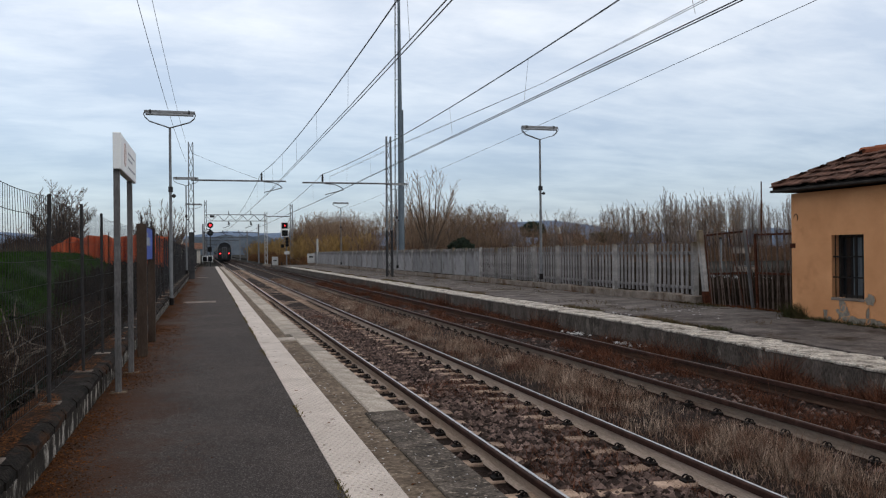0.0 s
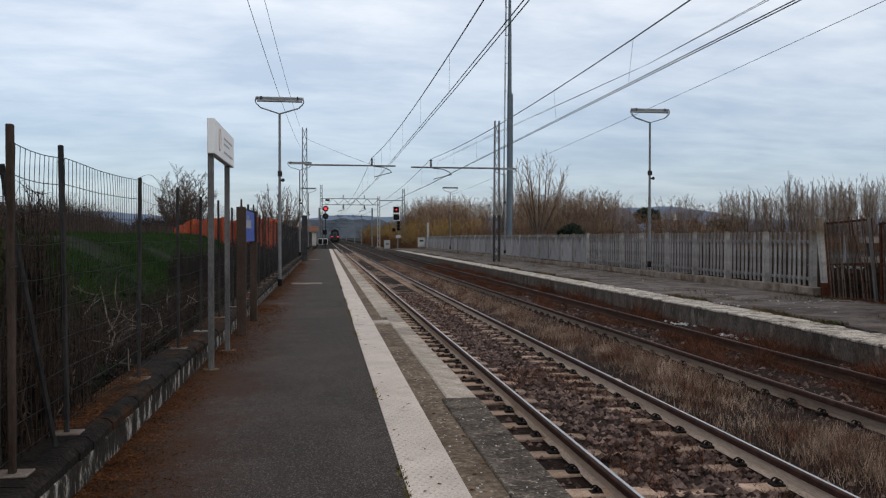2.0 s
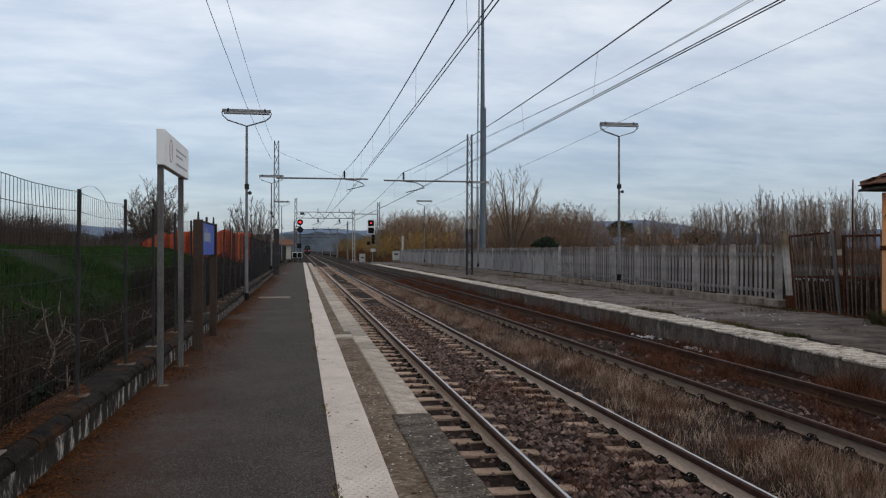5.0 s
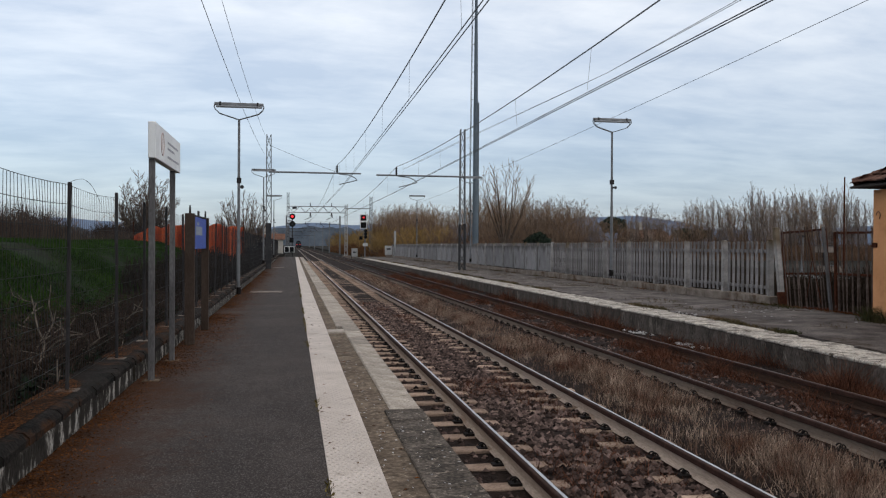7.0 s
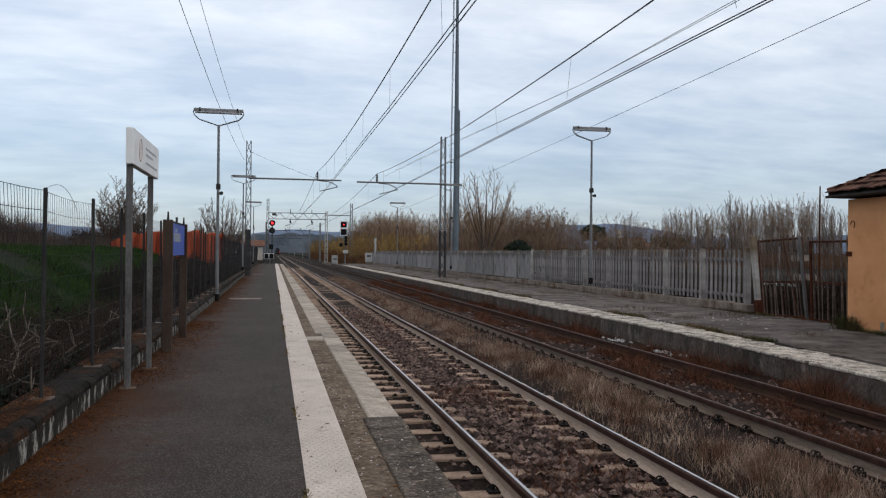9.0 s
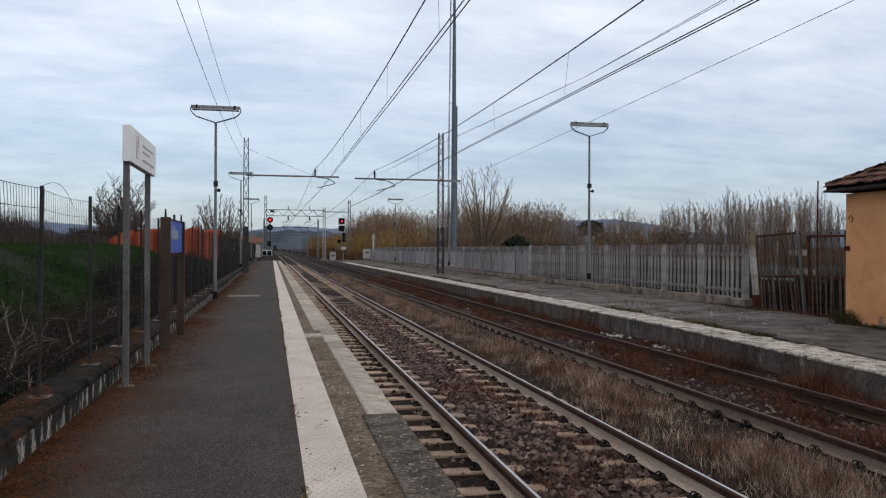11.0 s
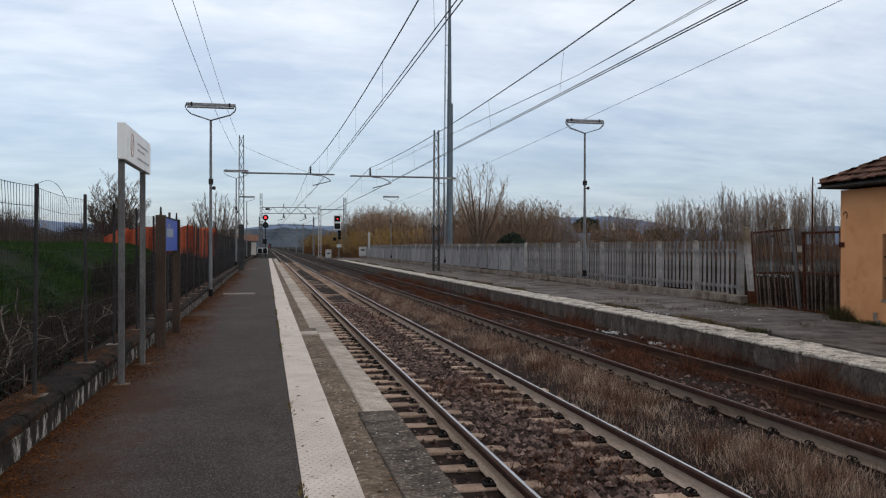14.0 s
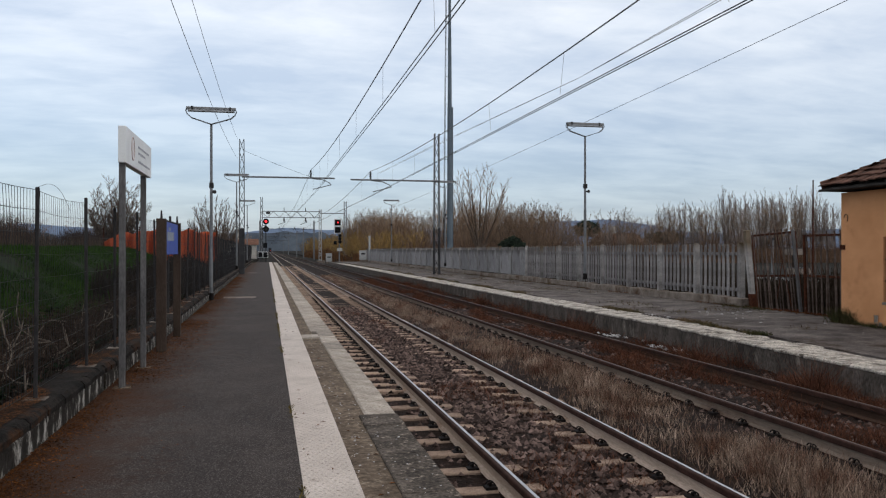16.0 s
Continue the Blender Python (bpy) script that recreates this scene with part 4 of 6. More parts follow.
def platform_lamp(h):
    t = thing("platform_lamp", "tall grey platform lamp with a long tube light on a fork", "lamp", "platform lamps")
    m = Mesh().tube((0, 0, 0), (0, 0, h * 0.45), 0.052, 0.05, 10).tube((0, 0, h * 0.45), (0, 0, h - 0.42), 0.043, 0.036, 10)
    part("pole", m, GALV, t)
    part("pole_base", Mesh().tube((0, 0, 0), (0, 0, 0.22), 0.08, 0.075, 10), IRON, t)
    m = Mesh()
    for s in (-1, 1):
        for q in (-0.05, 0.05):
            m.path([(0, q, h - 0.44), (s * 0.57, q, h - 0.26), (s * 0.70, q, h - 0.14), (s * 0.735, q, h - 0.05), (s * 0.70, q, h + 0.05)], 0.014, 5)
    part("bracket", m, GALV, t)
    m = Mesh()
    prof = [(-0.085, -0.005), (0.085, -0.005), (0.075, 0.05), (0.03, 0.075), (-0.03, 0.075), (-0.075, 0.05)]
    b = Mesh().extrude_y(prof, -0.72, 0.72)
    b.v = [(y, x, z + h) for x, y, z in b.v]
    lum = part("luminaire", b, GALV, t)
    d = Mesh().extrude_y([(-0.078, -0.008), (-0.06, -0.06), (-0.02, -0.08), (0.02, -0.08), (0.06, -0.06), (0.078, -0.008)], -0.68, 0.68)
    d.v = [(y, x, z + h) for x, y, z in d.v]
    part("diffuser", d, LAMP_TUBE, lum)
    for s in (-0.55, 0.55):
        part("end_clamp", Mesh().box(s - 0.02, s + 0.02, -0.093, 0.093, h - 0.02, h + 0.085), IRON, lum)
    m = Mesh().tube((0.10, -0.10, h - 2.48), (0.10, 0.02, h - 2.48), 0.06, 0.035, 8).box(0.03, 0.10, -0.02, 0.02, h - 2.50, h - 2.46)
    m.box(-0.06, 0.07, -0.055, 0.055, h - 2.36, h - 2.20)
    part("loudspeaker", m, DARK_POST, t)
    return t


lamp = platform_lamp(5.74)
lamp.matrix_basis = pose(-4.33, 25.4, PLAT_L)
for y in (51.0, 77.5):
    copy_thing(lamp, pose(-4.5, y, PLAT_L + 0.35))
for x, y in ((8.86, 28.4), (9.15, 54.0), (8.7, 75.5)):
    copy_thing(lamp, pose(x, y, PLAT_R + 0.45))


def build_crumbs():
    r = random.Random(83)
    pale, leaf = Mesh(), Mesh()
    for k in range(380):
        y = 2.4 + 12 * r.random() ** 1.5
        x = r.choice((r.uniform(-2.09, -1.87), r.uniform(-1.86, -1.53)))
        if y > 7.4 and x > -1.81:
            continue
        z = PLAT_L - (0.019 if x < -1.86 or y > 7.4 else 0.002)
        s = r.uniform(0.002, 0.007)
        pale.box(x - s, x + s * r.uniform(0.6, 1.4), y - s, y + s, z, z + s * 0.8)
    for k in range(90):
        y = 3 + 22 * r.random() ** 1.4
        x = r.choice((r.uniform(-2.44, -2.11), r.uniform(-2.09, -1.87)))
        z = PLAT_L + (0.009 if x < -2.1 else -0.015)
        a, s = r.uniform(0, 6.28), r.uniform(0.012, 0.03)
        c, q = math.cos(a) * s, math.sin(a) * s
        b0 = len(leaf.v)
        leaf.v += [(x - c, y - q, z), (x + q * 0.4, y - c * 0.4, z + 0.006), (x + c, y + q, z), (x - q * 0.4, y + c * 0.4, z + 0.006)]
        leaf.face([b0, b0 + 1, b0 + 2, b0 + 3])
    ob = part("mortar_crumbs", pale, RUBBLE)
    tagged(ob, "pale crumbs of mortar scattered on the platform edge", "gravel", "", "stuff")
    ob = part("dry_leaves", leaf, RUST_LITTER)
    tagged(ob, "few dry brown leaves on the white line", "leaf litter", "", "stuff")
    # debris on the opposite platform
    m = Mesh()
    for k in range(110):
        y = r.choice((13 + 40 * r.random() ** 1.3, r.gauss(17.3, 0.5)))
        x = r.choice((r.uniform(6.1, 9.4), r.gauss(7.8, 0.3), r.gauss(6.05, 0.1)))
        if not 5.3 < x < 9.5:
            continue
        z = far_level(y) + 0.001
        s = r.uniform(0.005, 0.02)
        m.box(x - s, x + s * r.uniform(0.6, 1.6), y - s, y + s, z, z + s * 0.7)
    ob = part("platform_debris", m, RUBBLE)
    tagged(ob, "small pale bits of broken concrete on the opposite platform", "gravel", "", "stuff")


build_crumbs()


# ---- masts and overhead line ----
def lattice(m, x, y, z0, z1, w0, w1, step=0.75, r=0.028, mi=0):
    """Four angle legs with zigzag bracing."""
    n = max(2, int((z1 - z0) / step))
    cs = [(-1, -1), (1, -1), (1, 1), (-1, 1)]

    def corner(c, t):
        w = w0 + (w1 - w0) * t
        return (x + c[0] * w, y + c[1] * w, z0 + (z1 - z0) * t)

    for c in cs:
        m.tube(corner(c, 0), corner(c, 1), r * 1.3, r * 1.3, 4, True, mi)
    for i in range(n):
        for k in range(4):
            a, b = cs[k], cs[(k + 1) % 4]
            if (i + k) % 2:
                a, b = b, a
            m.tube(corner(a, i / n), corner(b, (i + 1) / n), r * 0.7, r * 0.7, 3, False, mi)


def catenary_mast(x, y, top, arm_z, arm_end, wire_x, side, other, label, mesh=None):
    t = thing("catenary_mast", label, "catenary mast", "catenary masts")
    m = Mesh()
    lattice(m, x, y, 3.2, top, 0.16, 0.13)
    part("lattice_column", m, MAST, t)
    if x < 0:
        m = Mesh().box(x - 0.17, x + 0.17, y - 0.13, y + 0.13, PLAT_L - 0.7, 3.2)
    else:
        m = Mesh()
        lattice(m, x, y, -0.4, 3.2, 0.17, 0.16, 0.6, 0.035)
    part("column_base", m, MAST_DARK, t)
    m = Mesh().tube((x, y - 0.18, arm_z), (arm_end, y - 0.18, arm_z), 0.055, 0.05, 8)
    arm = part("arm", m, GALV, t)
    if other:
        part("back_arm", Mesh().tube((x, y - 0.18, arm_z + 0.25), (x + other, y - 0.18, arm_z + 0.25), 0.05, 0.05, 8), GALV, t)
    m = Mesh().tube((wire_x, y - 0.18, arm_z), (wire_x, y - 0.18, arm_z + 0.52), 0.05, 0.035, 8)
    for i in range(4):
        m.tube((wire_x, y - 0.18, arm_z + 0.1 + i * 0.1), (wire_x, y - 0.18, arm_z + 0.13 + i * 0.1), 0.085, 0.085, 8)
    part("insulator", m, MAST_DARK, arm)
    m = Mesh().path([(wire_x + 0.1 * side, y - 0.18, arm_z - 0.05), (wire_x + 0.75 * side, y - 0.18, arm_z - 0.1), (wire_x + 1.15 * side, y - 0.18, arm_z - 0.28),
                     (wire_x + 1.28 * side, y - 0.18, arm_z - 0.42), (wire_x + 0.15 * side, y - 0.18, arm_z - 0.72)], 0.028, 6)
    part("registration_arm", m, GALV, arm)
    return t


catenary_mast(-4.24, 52.5, 8.78, 6.42, 1.55, 0.03, 1, 0, "grey lattice catenary mast with a tubular arm over the track")
catenary_mast(7.62, 49.5, 9.06, 6.1, 2.25, TRACK_2, 1, 0, "grey lattice catenary mast standing on the opposite platform")


def sag_points(p, q, sag, n=18):
    p, q = Vector(p), Vector(q)
    out = []
    for i in range(n + 1):
        t = i / n
        v = p.lerp(q, t)
        v.z -= 4 * sag * t * (1 - t)
        out.append(tuple(v))
    return out


def overhead_line(x, y_mast, z_mess, z_cont, label, span=54.0):
    t = thing("overhead_line", label, "overhead line", "overhead lines")
    supports = [(y_mast - span * 2, z_mess), (y_mast - span, z_mess), (y_mast, z_mess), (134.0, z_mess + 0.5), (190, z_mess + 0.3), (246, z_mess + 0.3), (302, z_mess + 0.3), (420, z_mess + 0.3), (560, z_mess + 0.3)]
    mess, drop = Mesh(), Mesh()
    for (a, za), (b, zb) in zip(supports, supports[1:]):
        sag = (0.64 if x > 1 else 0.72) * ((b - a) / 54.0)
        pts = sag_points((x, a, za), (x, b, zb), min(sag, 0.95))
        mess.path(pts, 0.014, 4)
        k = 0
        for i in range(1, len(pts) - 1, 2):
            px, py, pz = pts[i]
            s = 0.06 if k % 2 else -0.06
            k += 1
            drop.tube((px, py, pz), (px + s * 0.7, py + s * 6, z_cont), 0.004, 0.004, 3, False)
    part("messenger_wire", mess, CABLE, t)
    part("dropper_wires", drop, CABLE, t, kind="stuff")
    for s in ((0.14, 0.22) if x > 1 else (0.0, 0.08)):
        if x > 1:
            pts = [(x + s, -60, z_cont), (x + s, 10, z_cont), (x + s, 52, z_cont + 0.03), (x + s, 134, z_cont + 0.45), (x + s, 560, z_cont + 0.4)]
        else:
            # staggered from mast to mast
            pts = [(x + s + 0.3, -60, z_cont + 0.1), (x + s - 0.16, -2, z_cont + 0.02), (x + s + 0.02, 19, z_cont + 0.03), (x + s + 0.33, 52, z_cont + 0.28), (x + s - 0.1, 134, z_cont + 0.45), (x + s, 560, z_cont + 0.4)]
        part("contact_wire", Mesh().path(pts, 0.010, 4), CABLE, t)
    if x > 1:
        for s in (0.0, 0.10):
            m = Mesh().path([(3.80 - s, -50, 5.62), (3.78 + s * 0.6, 10.8, 5.5), (3.93, 16.6, 5.56), (3.99 - s, 33, 6.08), (4.0 - s, 49.3, 6.5)], 0.005, 4)
            part("auxiliary_wire", m, CABLE, t, "thin slack wire")


overhead_line(0.02, 52.3, 6.93, 5.33, "catenary wires with droppers above the polished track")
overhead_line(TRACK_2, 49.3, 6.62, 5.18, "catenary wires with droppers above the rusty track")


def build_feeders():
    for a, b, sag, name in (((-4.6, -4, 7.5), (-4.5, 52.4, 7.55), 0.75, "return_wire"), ((-4.6, -4, 8.9), (-4.5, 52.4, 8.75), 0.65, "return_wire"),
                            ((10.0, -22, 8.55), (9.9, 60.0, 6.45), 0.19, "telephone_cable"), ((9.9, 60.0, 6.45), (9.9, 106, 6.6), 0.3, "telephone_cable")):
        ob = part(name, Mesh().path(sag_points(a, b, sag), 0.008, 4), CABLE)
        tagged(ob, "thin dark overhead wire strung along the railway", "wire", "overhead wires")
    # stay from the mast to the arm
    ob = part("stay_wire", Mesh().path(sag_points((-4.2, 52.3, 8.1), (-0.05, 52.3, 6.5), 0.05, 6), 0.011, 4), CABLE)
    tagged(ob, "thin stay wire from the mast top to its arm", "wire", "overhead wires")


build_feeders()


def build_tall_pole():
    x, y = 10.25, 57.5
    t = thing("telecom_mast", "very tall tapered blue-grey steel mast with a ladder", "mast", at=(x, y, 0.2))
    m = Mesh()
    segs = [(0, 0.20), (6, 0.185), (12, 0.155), (17, 0.115), (20.6, 0.085)]
    for (a, ra), (b, rb) in zip(segs, segs[1:]):
        m.tube((0, 0, a), (0, 0, b), ra, rb + 0.01, 14)
    part("shaft", m, POLE_BLUE, t)
    m = Mesh()
    for s in (-0.14, 0.14):
        m.tube((-0.44, s, 2.0), (-0.26, s, 20.4), 0.022, 0.022, 4)
    for i in range(46):
        z = 2.2 + i * 0.4
        k = -0.44 + 0.18 * (z - 2) / 18.4
        m.tube((k, -0.14, z), (k, 0.14, z), 0.014, 0.014, 3)
        if i % 5 == 0:
            m.tube((k, 0, z), (-0.1, 0, z), 0.02, 0.02, 4)
    part("ladder", m, MAST_DARK, t)
    part("cable_tray", Mesh().box(0.17, 0.25, -0.04, 0.04, 1.0, 12), POLE_BLUE, t)
    part("head", Mesh().tube((0, 0, 20.55), (0, 0, 20.85), 0.22, 0.16, 10), SIGNAL_BLACK, t)


build_tall_pole()


def signal_head(parent, x, y, z, r, lit, square=False):
    """A round or square backing board, hood and lens that faces the platform."""
    m = Mesh()
    if square:
        m.box(x - r * 1.25, x + r * 1.25, y, y + 0.06, z - r * 1.25, z + r * 1.25)
    else:
        m.tube((x, y, z), (x, y + 0.06, z), r * 1.35, r * 1.35, 16)
    head = part("signal_board", m, SIGNAL_BLACK, parent)
    m = Mesh()
    for i in range(9):
        a, b = math.pi * i / 9, math.pi * (i + 1) / 9
        c = len(m.v)
        for q in (a, b):
            for d in (-0.02, -0.3):
                m.v.append((x + math.cos(q) * r * 0.8, y + d, z + math.sin(q) * r * 0.8))
        m.face([c, c + 1, c + 3, c + 2])
    part("hood", m, SIGNAL_BLACK, head)
    m = Mesh()
    m.disc((x, y - 0.01, z), (0, -1, 0), r * (0.32 if square else 0.52), 14)
    part("lens", m, RED_GLOW if lit else GLASS_DARK, head, "lit red lens" if lit else "unlit dark lens")


def build_signals():
    t = thing("railway_signal", "railway signal showing red on a lattice post at the platform end", "signal", "railway signals")
    m = Mesh()
    lattice(m, -3.58, 134.2, PLAT_L - 0.7, 10.4, 0.2, 0.16, 1.0, 0.04)
    part("lattice_post", m, MAST_DARK, t)
    signal_head(t, -2.88, 133.2, 6.42, 0.36, True)
    signal_head(t, -2.88, 133.2, 5.2, 0.36, False)
    part("post", Mesh().tube((-2.88, 133.4, -0.4), (-2.88, 133.4, 6.9), 0.09, 0.08, 8).box(-3.5, -2.88, 133.35, 133.45, 5.7, 5.8), MAST_DARK, t)
    for x, z in ((-3.0, 2.6), (-3.75, 1.1), (-2.95, 1.1)):
        m = Mesh().box(x - 0.32, x + 0.32, 133.1, 133.3, z - 0.4, z + 0.4)
        bx = part("shunting_box", m, SIGNAL_BLACK, t)
        if z < 2:
            part("white_border", Mesh().box(x - 0.40, x + 0.40, 133.32, 133.35, z - 0.48, z + 0.48), WHITE_PAINT, bx)
    t = thing("railway_signal", "railway signal with square boards showing red beside the far track", "signal", "railway signals")
    part("post", Mesh().tube((6.5, 106.4, -0.2), (6.5, 106.4, 5.9), 0.08, 0.07, 8), GALV, t)
    part("base", Mesh().box(6.2, 6.8, 106.1, 106.7, -0.42, 0.35), CONCRETE, t)
    signal_head(t, 6.28, 106.1, 5.42, 0.30, True, True)
    m = Mesh().box(6.28 - 0.46, 6.28 + 0.46, 106.18, 106.22, 3.98, 5.9)
    part("white_board", m, WHITE_PAINT, t)
    signal_head(t, 6.28, 106.0, 4.45, 0.30, False, True)
    for i, z in enumerate((3.7, 3.3, 2.9)):
        m = Mesh().tube((6.55, 105.9, z), (6.55, 106.3, z), 0.22, 0.22, 12)
        part("marker_lamp", m, SIGNAL_BLACK, t)
    m = Mesh().box(5.75, 6.15, 106.0, 106.3, 2.55, 3.0)
    part("route_box", m, SIGNAL_BLACK, t)
    part("name_plate", Mesh().box(6.2, 6.85, 105.98, 106.0, 1.7, 2.1), CABINET, t)


build_signals()


def build_gantry():
    t = thing("signal_gantry", "grey steel truss gantry across both tracks", "gantry")
    y = 135.0
    m = Mesh()
    for z in (7.15, 8.15):
        for q in (-0.3, 0.3):
            m.tube((-3.6, y + q, z), (5.85, y + q, z), 0.06, 0.06, 4)
    for i in range(10):
        a, b = -3.6 + i * 0.945, -3.6 + (i + 1) * 0.945
        for q in (-0.3, 0.3):
            m.tube((a, y + q, 7.15 if i % 2 else 8.15), (b, y + q, 8.15 if i % 2 else 7.15), 0.04, 0.04, 4)
    part("truss", m, MAST, t)
    m = Mesh()
    lattice(m, 5.85, y, -0.42, 8.6, 0.2, 0.18, 1.0, 0.045)
    part("leg", m, CABINET, t, "pale painted leg")
    m = Mesh()
    lattice(m, 9.95, y, -0.42, 9.9, 0.2, 0.18, 1.0, 0.045)
    part("leg", m, GALV, t)
    part("tie_beam", Mesh().tube((5.85, y, 7.9), (9.95, y, 7.9), 0.07, 0.07, 6), MAST, t)
    part("footing", Mesh().box(5.3, 6.6, y - 0.6, y + 0.6, -0.42, 0.12), CONCRETE, t, bevel=0.03)
    for x in (0.0, TRACK_2):
        m = Mesh().tube((x, y, 8.2), (x, y, 8.75), 0.06, 0.06, 6).path([(x, y, 7.15), (x + 0.2, y, 6.4), (x - 0.9, y, 6.0)], 0.04, 5).tube((x, y, 7.1), (x, y, 6.5), 0.1, 0.1, 6)
        part("insulator", m, MAST_DARK, t)
    part("equipment_box", Mesh().box(-2.9, -2.2, y - 0.4, y + 0.1, 7.7, 8.05), MAST_DARK, t)


build_gantry()


def far_portal(y, xl, xr, top):
    t = thing("catenary_portal", "distant catenary masts with cross arms over the line", "catenary mast", "distant catenary masts")
    for x, a, b in ((xl, xl, 1.2), (xr, 2.2, xr)):
        part("column", Mesh().box(x - 0.17, x + 0.17, y - 0.15, y + 0.15, -0.42, top), MAST, t)
        part("arm", Mesh().tube((a, y, 6.7), (b, y, 6.7), 0.07, 0.07, 6), MAST_DARK, t)
    for x in (0.0, TRACK_2):
        part("insulator", Mesh().tube((x, y, 6.7), (x, y, 7.2), 0.08, 0.08, 6).tube((x, y, 6.7), (x + 0.9, y, 6.0), 0.05, 0.05, 5), MAST_DARK, t)


for y in (190, 246, 302, 420, 560):
    far_portal(y, -4.3, 7.9, 8.6)


# ---- far side: fence, gate, hut ----
FENCE_X = 9.8
FENCE_Y = [19.66 + 2.318 * i for i in range(37)]


def pale_mesh():
    m = Mesh()
    m.extrude_y([(-0.023, 0), (0.023, 0), (0.023, 1.37), (-0.023, 1.37)], -0.037, 0.037)
    b = len(m.v)
    # pointed head
    m.v += [(-0.023, -0.037, 1.37), (0.023, -0.037, 1.37), (0.023, 0.037, 1.37), (-0.023, 0.037, 1.37), (-0.014, -0.016, 1.43), (0.014, -0.016, 1.43), (0.014, 0.016, 1.43), (-0.014, 0.016, 1.43)]
    for q in ((0, 1, 5, 4), (1, 2, 6, 5), (2, 3, 7, 6), (3, 0, 4, 7), (4, 5, 6, 7)):
        m.face([b + i for i in q])
    return m.data("pale", FENCE_CONC)


def build_concrete_fence():
    f = thing("concrete_fence", "grey precast concrete paling fence with rust stains", "fence")
    r = random.Random(9)
    post = Mesh().box(-0.10, 0.06, -0.06, 0.06, 0, 1.72)
    post.box(-0.075, 0.035, -0.04, 0.04, 1.72, 1.76)
    post = post.data("fence_post", FENCE_POST, 0.01)
    pale = pale_mesh()
    rail_ = Mesh().box(-0.025, 0.025, 0.076, 2.24, -0.045, 0.045).data("fence_rail", FENCE_CONC, 0.006)
    for k, y in enumerate(FENCE_Y):
        p = part("fence_post", post, None, f)
        p.location = (FENCE_X, y, PLAT_R - 0.02 + r.uniform(-0.01, 0.02))
        p.rotation_euler = (r.uniform(-0.008, 0.008), r.uniform(-0.012, 0.012), 0)
        if k == len(FENCE_Y) - 1:
            continue
        for z in (0.74, 1.72):
            q = part("fence_rail", rail_, None, f)
            q.location = (FENCE_X + 0.065, y, z)
        if y > 38:
            # bays closed with flat slabs in front of the pales
            slab = part("infill_slab", Mesh().box(-0.062, -0.030, 0.065, 2.25, 0.0, 1.27 + r.uniform(-0.01, 0.01)), FENCE_SLAB, f, "flat grey infill slab", 0.006)
            slab.location = (FENCE_X, y, 0.575)
        for i in range(9):
            if k >= 33:
                break
            s = part("pale", pale, None, f)
            s.location = (FENCE_X + r.uniform(-0.006, 0.006), y + 0.20 + i * 0.24 + r.uniform(-0.008, 0.008), 0.565 + r.uniform(-0.012, 0.012))
            s.rotation_euler = (r.uniform(-0.012, 0.012), r.uniform(-0.006, 0.006), 0)
    m = Mesh()
    for y in FENCE_Y[33:-1]:
        for i in range(9):
            q = y + 0.20 + i * 0.24
            m.box(FENCE_X - 0.037, FENCE_X + 0.037, q - 0.042, q + 0.042, 0.565, 1.98)
    part("far_pales", m, FENCE_CONC, f, kind="stuff")
    m = Mesh()
    y = FENCE_Y[0] - 0.3
    while y < FENCE_Y[-1]:
        m.box(FENCE_X - 0.21 + r.uniform(-0.02, 0.015), FENCE_X + 0.14, y, y + 1.15, PLAT_R - 0.4, 0.54 + r.uniform(-0.03, 0.015))
        y += 1.16
    structure("fence_plinth", m, PLINTH, "stained low concrete plinth under the paling fence", "plinth", 0.015)


build_concrete_fence()


